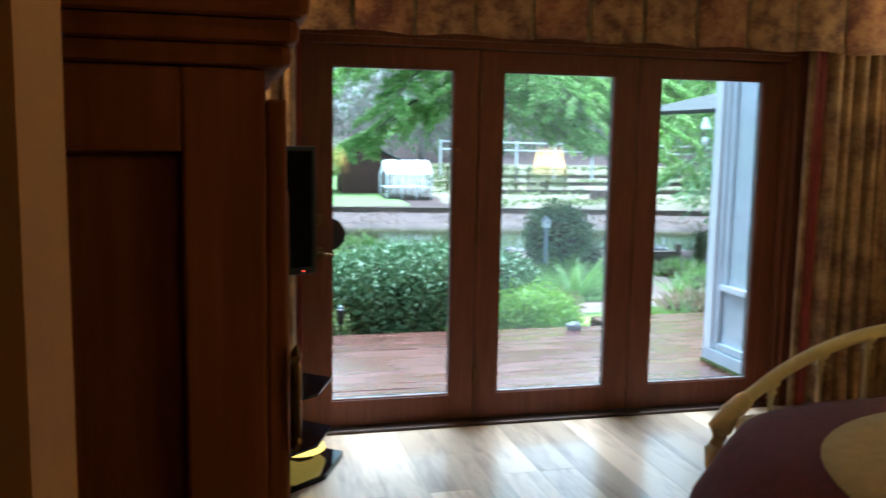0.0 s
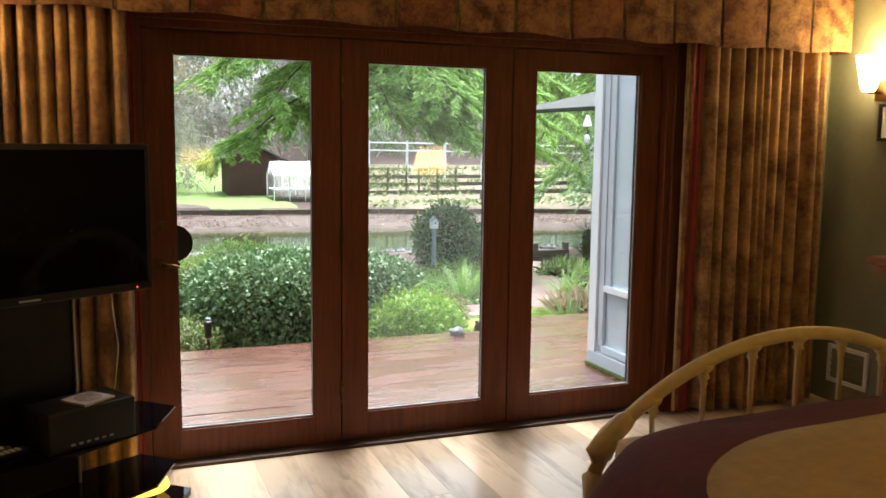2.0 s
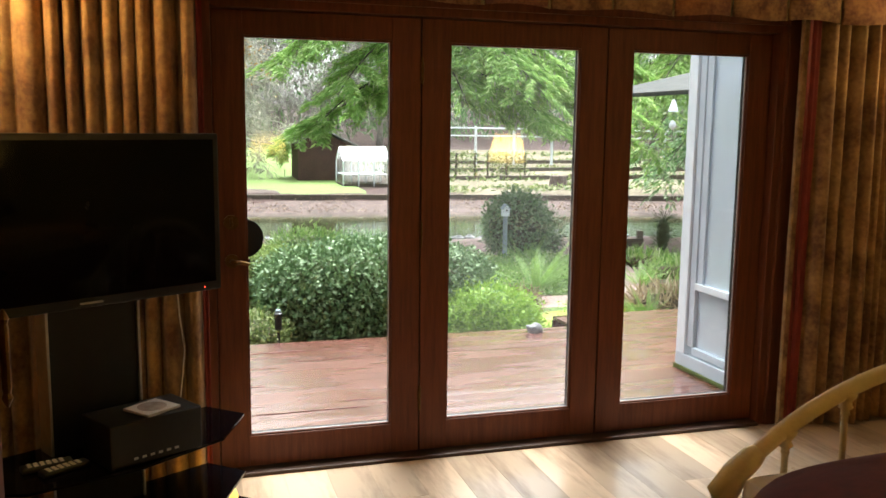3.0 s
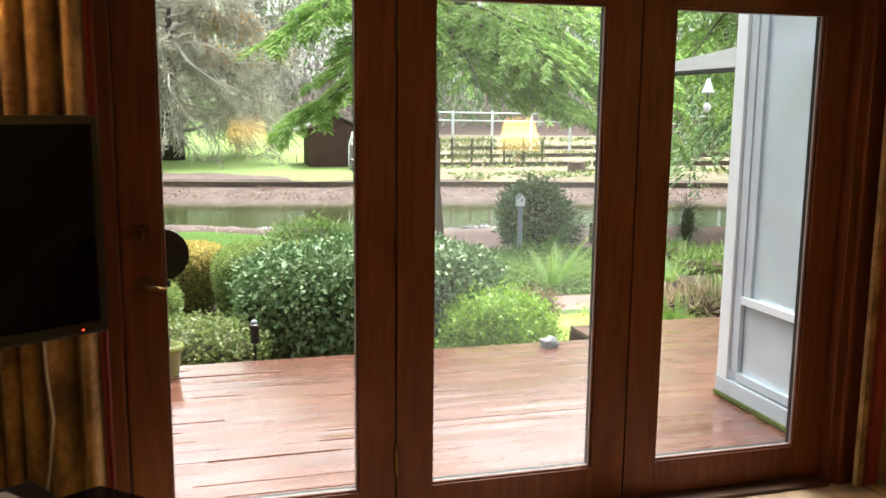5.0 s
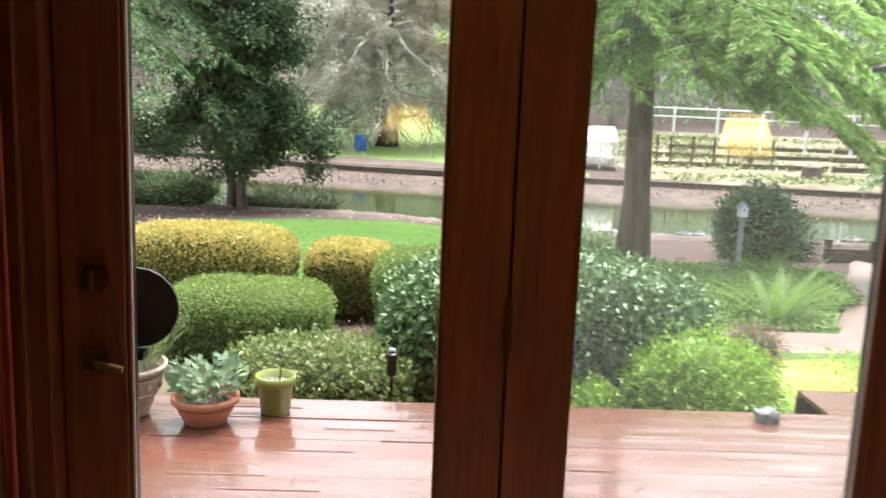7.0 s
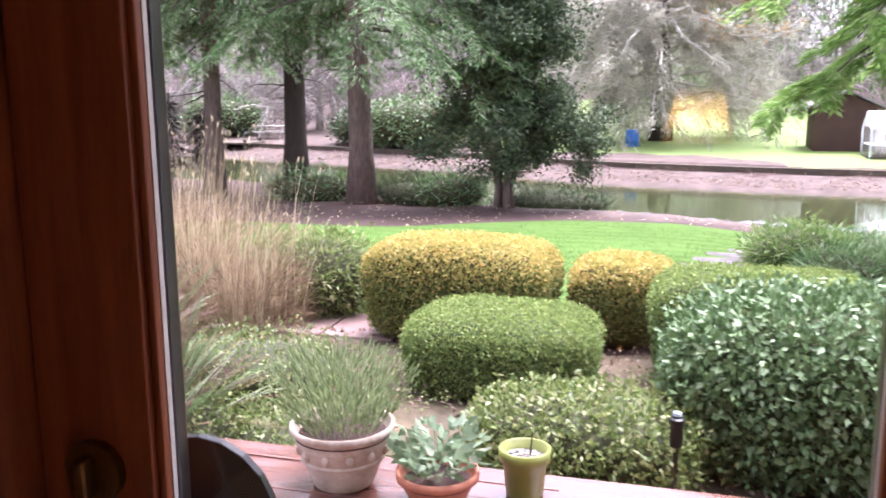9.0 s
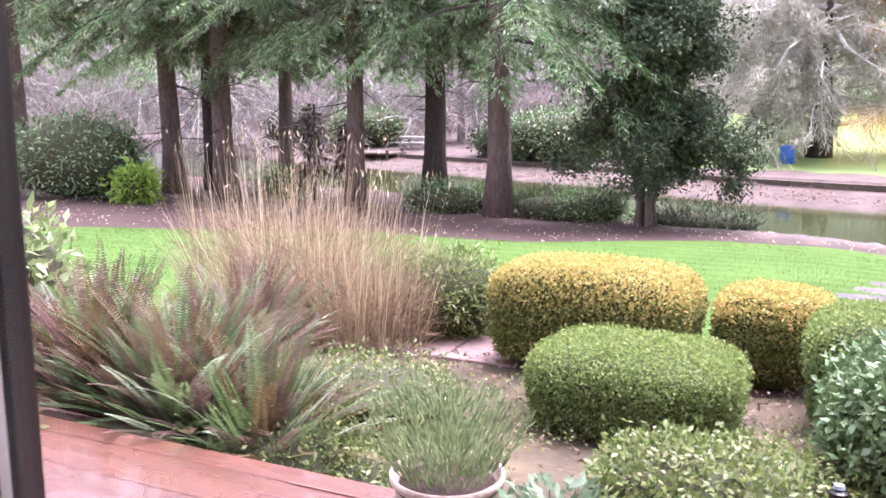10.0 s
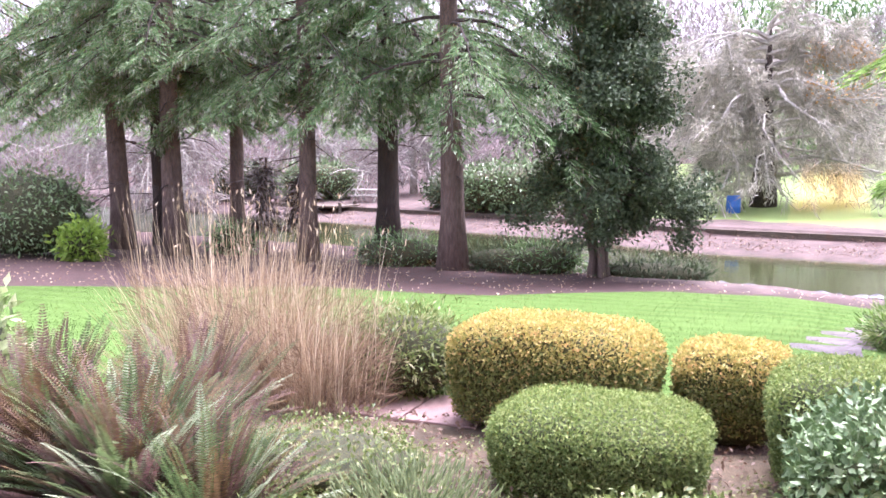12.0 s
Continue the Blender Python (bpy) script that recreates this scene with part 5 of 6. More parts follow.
dry_grass(-4.7, 6.7, 1.0, 1.95, 620, 5)
dry_grass(-4.0, 6.5, 0.95, 1.6, 520, 6)
dry_grass(-3.5, 6.3, 0.65, 1.05, 480, 7)


def conifer(name, label, x, y, trunk_r, height, crown_from, reach, mat, seed, sprays=9000, bark="bark", droop=0.55, moss=0.12, lean=0.0, top_scale=0.35, spray=1.0, boughs=(), snags=0):
    r = np.random.default_rng(seed)
    base = gz(x, y) - 0.05
    ob = thing(name, label, "tree", (x, y, base))
    zs = np.linspace(0, height, 12)
    bm = tube([(lean * z + 0.05 * math.sin(z * 0.5 + seed), 0.04 * math.cos(z * 0.6 + seed), z) for z in zs],
              [trunk_r * (1.35 if k == 0 else 1 - 0.8 * z / height) for k, z in enumerate(zs)], 14)
    part("trunk", bm, M[bark], ob, smooth=True)
    limbs = bmesh.new()
    P, A, S = [], [], []
    n_limb = max(16, int((height - crown_from) * 5))
    for k in range(n_limb):
        u = (k / n_limb) ** 1.9
        z = crown_from + (height - crown_from) * u
        L = reach * (1 - u * (1 - top_scale)) * r.uniform(0.65, 1.1)
        a = r.uniform(0, 6.283)
        if k < len(boughs):
            z, a, L = boughs[k]
        out = np.array([math.cos(a), math.sin(a), 0.0])
        t = np.linspace(0, 1, 7)
        line = np.array([lean * z, 0, z]) + out * (L * t)[:, None] + np.array([0, 0, 1.0]) * (L * (0.10 * t - droop * t ** 2))[:, None]
        tube([tuple(q) for q in line], [max(0.008, 0.05 * (1 - 0.9 * v) * trunk_r / 0.3) for v in t], 5, limbs)
        side = np.array([-out[1], out[0], 0])
        nt = max(6, int(L * 9))
        m = max(4, int(sprays / n_limb * L / (reach * 0.7) / nt))
        v = np.sort(r.uniform(0.12, 1, nt) ** 0.8)
        at = np.stack([np.interp(v, t, line[:, c]) for c in range(3)], 1)
        flank = np.where(np.arange(nt) % 2, 1.0, -1.0)[:, None]
        way = unit(out * r.uniform(0.35, 0.9, (nt, 1)) + side * flank * r.uniform(0.4, 1.0, (nt, 1)) - np.array([0, 0, 1.0]) * (0.1 + droop * r.uniform(0.2, 0.9, (nt, 1))))
        long = (L * 0.30 * (1.15 - 0.75 * v) + 0.12) * r.uniform(0.6, 1.2, nt)
        q = r.uniform(0.05, 1, (nt, m))[..., None]
        spot = at[:, None] + way[:, None] * long[:, None, None] * q - np.array([0, 0, 1.0]) * (droop * 0.5 * long[:, None, None] * q ** 2)
        cross = unit(np.cross(way, [0, 0, 1.0]))[:, None] * r.choice((-1.0, 1.0), (nt, m))[..., None]
        P.append((spot + r.normal(0, 0.025, spot.shape)).reshape(-1, 3))
        A.append((way[:, None] * 0.8 + cross * r.uniform(0.2, 0.9, (nt, m, 1)) - np.array([0, 0, 1.0]) * droop * r.uniform(0, 0.8, (nt, m, 1))).reshape(-1, 3))
        S.append((r.uniform(0.13, 0.32, (nt, m)) * spray).ravel())
    for k in range(snags):
        a, z = r.uniform(0, 6.283), r.uniform(1.8, crown_from + 0.4)
        L = r.uniform(0.5, 1.7)
        tube([(lean * z + L * u * math.cos(a), L * u * math.sin(a), z + L * (0.12 * math.sin(3 * u + k) - 0.3 * u * u)) for u in (0, 0.35, 0.7, 1)], [0.028, 0.02, 0.013, 0.005], 5, limbs)
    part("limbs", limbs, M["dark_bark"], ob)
    P, A, S = np.concatenate(P), np.concatenate(A), np.concatenate(S)
    up = np.array([0, 0, 1.0]) + r.normal(0, 0.45, P.shape)
    hang = r.uniform(size=len(P)) < moss
    leaves("foliage", P[~hang], A[~hang], up[~hang], S[~hang], S[~hang] * 0.2, mat, ob)
    if moss:
        n = int(hang.sum())
        leaves("hanging_moss", P[hang], np.tile([0, 0, -1.0], (n, 1)) + r.normal(0, 0.15, (n, 3)), r.normal(size=(n, 3)), S[hang] * 1.1, 0.03, M["lichen"], ob, "pale hanging lichen")
    return ob


FIR = "tall fir with bare lower trunk and drooping mossy branches"
for k, (x, y, tr, lean) in enumerate(((-21.8, 24.1, 0.38, -0.012), (-21.4, 25.8, 0.32, 0.0), (-18.2, 22.6, 0.36, -0.015), (-17.6, 25.2, 0.28, 0.0), (-13.2, 22.5, 0.29, -0.006), (-11.8, 25.0, 0.38, 0.004), (-8.3, 21.7, 0.35, 0.0))):
    conifer("fir_tree", FIR, x, y, tr, 17 + k % 3, (6.2 if k < 4 else 5.5) + 0.3 * (k % 3), 4.6, M["fir_needle"], 70 + k, 54000, "dark_bark" if k in (1, 5) else "bark", lean=lean, spray=0.8, snags=16, boughs=((4.7, -0.45, 4.4), (5.2, -0.15, 4.8), (5.6, -0.8, 4.6), (5.0, 5.1, 3.6), (5.9, 0.2, 4.8)) if k == 6 else ())
conifer("cedar_tree", "cedar with smooth grey-brown trunk and bright drooping sprays", 4.2, 12.7, 0.24, 14, 4.7, 3.8, M["cedar_needle"], 90, 150000, "cedar_bark", droop=0.45, moss=0.05, spray=0.6, boughs=((4.4, 4.05, 3.3), (4.9, 3.75, 3.6), (4.1, 4.35, 2.7), (5.3, 4.0, 3.8), (3.4, 3.45, 2.8), (3.7, 3.8, 2.9), (4.9, 3.3, 2.4), (4.7, 4.4, 3.0), (3.9, 5.2, 3.4), (3.5, 5.9, 3.2), (4.3, 0.1, 3.8), (4.0, 5.6, 3.9), (4.5, 4.9, 3.0), (4.6, 5.0, 3.8), (4.5, 6.1, 4.2), (3.8, 0.4, 3.0), (4.9, 5.5, 4.2), (5.2, 5.9, 4.3), (4.4, 5.4, 3.0), (4.2, 4.7, 3.2), (3.6, 6.2, 3.6), (5.0, 0.3, 4.0)))
conifer("cedar_tree", "cedar with bright drooping green sprays", 13.6, 16.2, 0.26, 14, 4.6, 4.4, M["cedar_needle"], 91, 60000, "cedar_bark", droop=0.62, moss=0.06, spray=0.75)
for k, (x, y) in enumerate(((-30, 33), (-27, 22), (-36, 27), (18.5, 22), (28, 30), (34, 44), (40, 52))):
    conifer("fir_tree", "tall dark fir beyond the garden", x, y, 0.36, 18, 6.8 if x < 0 else 4.2, 4.6, M["fir_needle"], 100 + k, 20000, spray=1.2)

holly = thing("holly_tree", "dense dark glossy holly tree with several grey-brown trunks", "tree", (-4.25, 21.5, gz(-4.25, 21.5) - 0.05))
bm = bmesh.new()
for a, q in ((0.3, 0.30), (2.2, 0.24), (4.0, 0.28), (5.4, 0.2)):
    tube([(0.22 * math.cos(a), 0.2 * math.sin(a), 0), (0.17 * math.cos(a), 0.18 * math.sin(a), 0.6), (q * 1.5 * math.cos(a), q * math.sin(a), 1.6), (q * 3 * math.cos(a), q * 2 * math.sin(a), 4)], [0.12, 0.085, 0.075, 0.05], 8, bm)
part("trunks", bm, M["cedar_bark"], holly, "grey-brown trunks", smooth=True)
r = np.random.default_rng(37)
limbs = bmesh.new()
P = []
for k in range(74):
    u = (k + 0.5) / 74
    z = 1.7 + 6.3 * u ** 1.1 + r.uniform(-0.35, 0.5)
    a, L = k * 2.4 + r.uniform(-0.5, 0.5), 2.0 * (1 - 0.5 * u) * r.uniform(0.3, 1.25)
    if k < 9:
        L *= 1.15
    t = np.linspace(0, 1, 6)
    line = np.array([0.25, 0, z]) + np.array([math.cos(a), math.sin(a), 0]) * (L * t)[:, None] + np.array([0, 0, 1.0]) * (L * (0.25 * t - (0.62 if u < 0.3 else 0.3) * t ** 2))[:, None]
    tube([tuple(q) for q in line], [0.035 * (1 - 0.85 * v) + 0.004 for v in t], 5, limbs)
    for c in range(5):
        v = 0.35 + 0.16 * c
        centre = np.array([np.interp(v, t, line[:, d]) for d in range(3)]) + r.normal(0, 0.16, 3)
        P.append(centre + r.normal(0, 1, (int(240 * r.uniform(0.5, 1.4)), 3)) * np.array([0.24, 0.24, 0.17]) * r.uniform(0.6, 1.3))
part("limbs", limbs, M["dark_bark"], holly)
P = np.concatenate(P)
leaves("leaves", P, r.normal(size=P.shape) - [0, 0, 0.4], r.normal(size=P.shape) + [0, -0.4, 0.8], r.uniform(0.08, 0.16, len(P)), 0.065, M["holly_leaf"], holly)


def bare_tree(name, label, x, y, height, spread, seed, twig_mat, bark, twigs=6000, trunk=0.3, low=0.25, orange=False):
    """A bare spreading tree: trunk, forked limbs and a haze of thin twigs."""
    r = np.random.default_rng(seed)
    ob = thing(name, label, "tree", (x, y, gz(x, y) - 0.05))
    part("trunk", tube([(0, 0, 0), (0.05, 0, height * 0.2), (0.0, 0.1, height * 0.5), (0.1, 0, height * 0.9)], [trunk * 1.25, trunk, trunk * 0.6, 0.04], 10), M[bark[0]], ob, smooth=True)
    bm = bmesh.new()
    lines = []
    for k in range(60):
        z = height * r.uniform(low, 0.9)
        a = r.uniform(0, 6.283)
        L = spread * r.uniform(0.6, 1.1) * (1.1 - 0.6 * z / height)
        t = np.linspace(0, 1, 7)
        kink = np.cumsum(r.normal(0, 0.07, (7, 3)), 0) * L * t[:, None]
        ln = np.array([0, 0, z]) + np.array([math.cos(a), math.sin(a), 0]) * (L * t)[:, None] + np.array([0, 0, 1.0]) * (L * (0.35 * t - 0.62 * t ** 2))[:, None] + kink
        lines.append((ln, L))
        tube([tuple(q) for q in ln], [max(0.016, trunk * 0.24 * (1 - 0.88 * v)) for v in t], 5, bm)
        for f in range(5):
            v = r.uniform(0.3, 0.95)
            at = np.array([np.interp(v, t, ln[:, c]) for c in range(3)])
            d = unit((ln[-1] - ln[0])[None])[0] * 0.6 + r.normal(0, 0.6, 3) + [0, 0, -0.25]
            fork = [at + d * L * 0.32 * q + r.normal(0, 0.05, 3) * L * 0.4 * q + np.array([0, 0, -0.12]) * L * q * q for q in (0, 0.35, 0.7, 1.0)]
            lines.append((np.stack([np.interp(np.linspace(0, 1, 7), (0, 0.35, 0.7, 1.0), [g[c] for g in fork]) for c in range(3)], 1), L * 0.45))
            tube([tuple(q) for q in fork], [0.03, 0.026, 0.022, 0.012], 4, bm)
    part("limbs", bm, M[bark[1]], ob)
    P, A, S = [], [], []
    for ln, L in lines:
        m = twigs // len(lines)
        v = r.uniform(0.2, 1, m)
        at = np.stack([np.interp(v, np.linspace(0, 1, 7), ln[:, c]) for c in range(3)], 1) + r.normal(0, 0.07 * L, (m, 3))
        P.append(at)
        A.append(unit(ln[-1:] - ln[:1]) + r.normal(0, 0.75, (m, 3)) + [0, 0, -0.3])
        S.append(r.uniform(0.25, 0.75, m))
    P, A, S = np.concatenate(P), np.concatenate(A), np.concatenate(S)
    leaves("twigs", P, A, r.normal(size=P.shape), S, 0.04, twig_mat, ob)
    if orange:
        sel = (P[:, 2] > height * 0.5) & (P[:, 0] > 1.6) & (P[:, 2] < height * 0.8) & (r.uniform(size=len(P)) < 0.3)
        n = int(sel.sum())
        leaves("withered_leaves", P[sel], r.normal(size=(n, 3)), r.normal(size=(n, 3)), 0.16, 0.09, M["orange_leaf"], ob, "withered orange leaves")
    return ob


bare_tree("mossy_tree", "spreading bare tree hung with pale lichen", -1.1, 42.0, 9.0, 7.4, 51, M["lichen"], ("dark_bark", "grey_bark"), 34000, 0.5, 0.16, True)
for k, (x, y, h) in enumerate(((-14, 52, 11), (-22, 50, 10), (-30, 52, 12), (-38, 48, 11), (-46, 50, 12), (-10, 60, 12), (-26, 62, 13), (6, 62, 12), (14, 60, 11), (-52, 42, 11), (-34, 42, 8))):
    bare_tree("bare_tree", "bare grey-pink deciduous tree across the pond", x, y, h, 5.0, 200 + k, M["bare_twig"], ("grey_bark", "grey_bark"), 8000, 0.22, 0.15)

for k, (x, y, h) in enumerate(((-16.0, 24.4, 3.6), (-15.2, 25.2, 3.0))):
    bare_tree("sapling", "thin bare sapling among the firs by the pond", x, y, h, 0.6, 240 + k, M["bare_twig"], ("dark_bark", "dark_bark"), 500, 0.045, 0.25)


def far_woods():
    """The wood that closes the view: clumps of twigs and needles in depth."""
    r = np.random.default_rng(91)
    n = 260000
    x, y = r.uniform(-130, 110, n), r.uniform(62, 110, n)
    top = 21 + 5 * np.sin(x * 0.21) + 3 * np.sin(x * 0.9 + y)
    z = ground_height(x, y) + r.uniform(0, 1, n) ** 0.9 * top
    P = np.stack([x, y, z], 1)
    green = (np.sin(x * 0.33 + 1.0) + 0.6 * np.sin(x * 0.11 + y * 0.2)) > np.where(x > 0, -0.5, np.where(x < -24, 0.9, -0.1))
    for sel, mat, name, label, w in ((green, M["fir_needle"], "far_wood", "distant mixed evergreen wood beyond the meadow", 0.2), (~green, M["bare_twig"], "far_wood", "distant bare grey-pink wood beyond the pond", 0.1)):
        m = int(sel.sum())
        A = r.normal(0, 0.5, (m, 3)) + [0, 0, (-0.9 if mat is M["fir_needle"] else 1.0)]
        ob = leaves(name, P[sel], A, r.normal(size=(m, 3)), r.uniform(0.45, 1.1, m), w, mat)
        tagged(ob, label, "wood", kind="stuff")


far_woods()

# ---- things on and beside the deck ----
def pot(name, label, x, y, profile, mat, rim, perlite=False):
    ob = thing(name, label, "flower pot", (x, y, DZ))
    inner = [(max(0.01, q - 0.014), z) for q, z in reversed(profile) if z > 0.03]
    part("body", lathe(profile + inner, 32), mat, ob, smooth=True)
    part("soil", lathe([(0.001, rim - 0.045), (profile[-1][0] - 0.018, rim - 0.045), (profile[-1][0] - 0.018, rim - 0.04), (0.001, rim - 0.03)], 24), M["perlite_soil" if perlite else "soil"], ob, "dark potting soil with white perlite" if perlite else "dark potting soil")
    return ob


def potted_leaves(parent, name, h0, radius, height, count, leaf, wide, mat, seed, upright=1.0):
    r = np.random.default_rng(seed)
    a, q = r.uniform(0, 6.283, count), radius * np.sqrt(r.uniform(0, 1, count))
    v = r.uniform(0, 1, count)
    p = np.stack([q * np.cos(a) * (0.6 + 0.6 * v), q * np.sin(a) * (0.6 + 0.6 * v), h0 + v * height * (1 - 0.4 * (q / radius) ** 2)], 1)
    d = np.stack([np.cos(a), np.sin(a), np.full(count, upright)], 1) + r.normal(0, 0.4, (count, 3))
    leaves(name, p, d, r.normal(size=(count, 3)) + [0, 0, 0.6], r.uniform(0.6, 1.3, count) * leaf, leaf * wide, mat, parent)


urn = pot("clay_urn", "weathered pale clay urn with relief bands and rosemary", -0.86, 2.47, [(0.11, 0.0), (0.125, 0.01), (0.137, 0.04), (0.165, 0.12), (0.19, 0.19), (0.196, 0.2), (0.192, 0.212), (0.2, 0.235), (0.217, 0.245), (0.217, 0.268)], M["urn"], 0.265)
part("relief_band", lathe([(0.166, 0.115), (0.175, 0.12), (0.175, 0.13), (0.171, 0.135)], 32), M["urn"], urn, smooth=True)
for k in range(12):
    a = k * math.pi / 6
    part("relief_leaf", lathe([(0.001, -0.03), (0.016, -0.01), (0.016, 0.012), (0.001, 0.03)], 8, at=(0.182 * math.cos(a), 0.182 * math.sin(a), 0.17)), M["urn"], urn, smooth=True)
potted_leaves(urn, "needles", 0.24, 0.27, 0.36, 2000, 0.055, 0.16, M["rosemary"], 7, 1.9)
red = pot("terracotta_bowl", "low terracotta bowl with a grey-green leafy plant", -0.43, 2.40, [(0.095, 0.0), (0.105, 0.008), (0.135, 0.07), (0.150, 0.105), (0.166, 0.11), (0.166, 0.14)], M["terracotta"], 0.14)
potted_leaves(red, "leaves", 0.12, 0.17, 0.22, 230, 0.065, 0.55, M["sage"], 8, 0.5)
green = pot("green_pot", "olive green glazed pot with bare soil", -0.11, 2.56, [(0.068, 0.0), (0.075, 0.006), (0.09, 0.15), (0.104, 0.152), (0.106, 0.2)], M["green_pot"], 0.2, True)
part("twig", tube([(0.02, 0.0, 0.15), (0.024, 0.01, 0.22), (0.03, 0.0, 0.27)], [0.005, 0.004, 0.003], 6), M["dark_bark"], green)

light = thing("path_light", "black garden path light on a spike", "garden light", (0.47, 3.20, -0.54))
part("spike", tube([(0, 0, 0), (0, 0, 0.42)], 0.012, 8), M["black_plastic"], light)
part("head", lathe([(0.018, 0.42), (0.03, 0.43), (0.03, 0.53), (0.036, 0.535), (0.036, 0.56), (0.012, 0.575)], 14), M["black_plastic"], light)
part("lens", lathe([(0.024, 0.576), (0.02, 0.59), (0.002, 0.595)], 14), M["pole"], light)


def stone(name, label, x, y, z, sx, sy, sz, seed, mat, group="", cat="stone", fineness=2):
    bm = bmesh.new()
    bmesh.ops.create_icosphere(bm, subdivisions=fineness, radius=1)
    for v in bm.verts:
        d = v.co.normalized()
        k = 1 + 0.35 * noise.noise(d * 1.6 + Vector((seed * 3.1, 0, 0))) + 0.12 * noise.noise(d * 4 + Vector((0, seed, 0)))
        v.co = Vector((d.x * sx * k, d.y * sy * k, max(-0.55, d.z) * sz * k))
    ob = part(name, bm, mat)
    ob.location = (x, y, z + sz * 0.5)
    return tagged(ob, label, cat, group)


stone("stone", "small rounded pale grey stone on the deck", 2.50, 2.64, DZ, 0.075, 0.06, 0.05, 1, M["rock"])
r = random.Random(9)
for k in range(46):
    x = -3.4 + k * 0.36 + r.uniform(-0.1, 0.1)
    y = float(near_shore(x)) + r.uniform(-0.5, 0.0)
    stone("shore_rock", "flat dark grey slate rock along the pond edge", x, y, max(gz(x, y), -1.9) + 0.02, r.uniform(0.18, 0.42), r.uniform(0.14, 0.28), r.uniform(0.09, 0.18), k, M["slate"], "rocks along the shore", "rock", 1)

stones = thing("stepping_stones", "grey flat stepping stones at the lawn edge", "paving", kind="structure")
for x, y in ((0.75, 11.5), (0.95, 12.3), (1.15, 13.1), (1.5, 13.8)):
    part("flagstone", box(x - 0.42, x + 0.42, y - 0.32, y + 0.32, gz(x, y) + 0.0, gz(x, y) + 0.082, 0.02), M["path_stone"], stones)
path = thing("flagstone_step", "wet pinkish flagstone step beside the hedge", "paving", kind="structure")
for a, b, c, d in ((-3.35, -2.62, 6.12, 6.9), (-2.60, -1.95, 6.12, 6.9)):
    z = gz(a, 6.3)
    part("flagstone", box(a, b, c, d, z - 0.06, z + 0.05, 0.012), M["flag"], path)
edging = thing("pond_edging", "low weathered timber edging with posts at the pond", "edging")
for k in range(3):
    part("board", box(8.5, 10.4, 14.72 + 0.005 * k, 14.77 + 0.005 * k, gz(9.5, 14.7) - 0.05 + 0.1 * k, gz(9.5, 14.7) + 0.045 + 0.1 * k, 0.006), M["timber"], edging)
for x in (8.6, 9.5, 10.35):
    part("post", box(x - 0.06, x + 0.06, 14.78, 14.9, gz(9.5, 14.7) - 0.2, gz(9.5, 14.7) + 0.42, 0.01), M["timber"], edging)
hedge("reed_clump", "dark upright reeds at the pond edge", 10.3, 13.7, 0.16, 0.14, gz(10.3, 13.7), gz(10.3, 13.7) + 0.8, M["holly_leaf"], 420, 0.24, 190, 2.0, loose=0.09, category="plant", wide=0.06, spiky=2.0)
birdhouse = thing("birdhouse", "small grey-white birdhouse on a tall pole", "birdhouse", (5.75, 11.9, gz(5.75, 11.9)))
part("pole", tube([(0, 0, -0.1), (0, 0, 0.96)], 0.045, 10), M["pole"], birdhouse)
bm = bmesh.new()
outline = [(-0.065, 0.95), (0.065, 0.95), (0.065, 1.09), (0.0, 1.165), (-0.065, 1.09)]
f = [[bm.verts.new((a, s, b)) for a, b in outline] for s in (-0.065, 0.065)]
bm.faces.new(f[0])
bm.faces.new(f[1])
for k in range(5):
    bm.faces.new((f[0][k], f[0][(k + 1) % 5], f[1][(k + 1) % 5], f[1][k]))
part("house", bm, M["white_paint"], birdhouse)
for s in (-1, 1):
    slab = part("roof_board", box(-0.062, 0.062, -0.085, 0.085, -0.006, 0.006), M["pole"], birdhouse)
    slab.matrix_local = pose(s * 0.042, 0, 1.133, 0, s * 48, 0)
part("entrance_hole", tube([(0, -0.066, 1.06), (0, -0.07, 1.06)], 0.017, 12), M["black_plastic"], birdhouse)

porch = thing("screen_porch", "white-framed screened porch wall standing on the deck", "porch")
PX, P0, P1 = 3.12, 0.09, 1.42
part("corner_post", box(PX - 0.05, PX + 0.05, P1 - 0.10, P1, 0.0, 2.35, 0.004), M["white_paint"], porch, "white corner post")
# grey strip stands for the shadow inside the corner post
part("inner_post", box(PX - 0.03, PX + 0.03, P1 - 0.17, P1 - 0.105, 0.06, 2.30, 0.003), M["grey_paint"], porch)
part("wall_post", box(PX - 0.05, PX + 0.05, P0, P0 + 0.09, 0.0, 2.35, 0.004), M["white_paint"], porch)
part("middle_rail", box(PX - 0.035, PX + 0.035, P0 + 0.09, P1 - 0.17, 0.465, 0.51, 0.003), M["white_paint"], porch)
part("bottom_rail", box(PX - 0.035, PX + 0.035, P0 + 0.09, P1 - 0.17, 0.01, 0.06, 0.003), M["grey_paint"], porch)
part("top_rail", box(PX - 0.05, PX + 0.05, P0, P1, 2.351, 2.44, 0.004), M["white_paint"], porch)
part("sill", box(PX - 0.052, PX + 0.05, P0, P1 + 0.004, DZ + 0.03, 0.0, 0.004), M["grey_paint"], porch, "grey painted sill")
part("mossy_edge", box(PX - 0.062, PX + 0.05, P0, P1 + 0.012, DZ + 0.001, DZ + 0.03, 0.006), M["moss"], porch, "mossy green wooden edge")
part("screen_panel", box(PX - 0.006, PX + 0.006, P0 + 0.09, P1 - 0.17, 0.51, 2.35), M["screen"], porch, "greyish translucent screen panel")
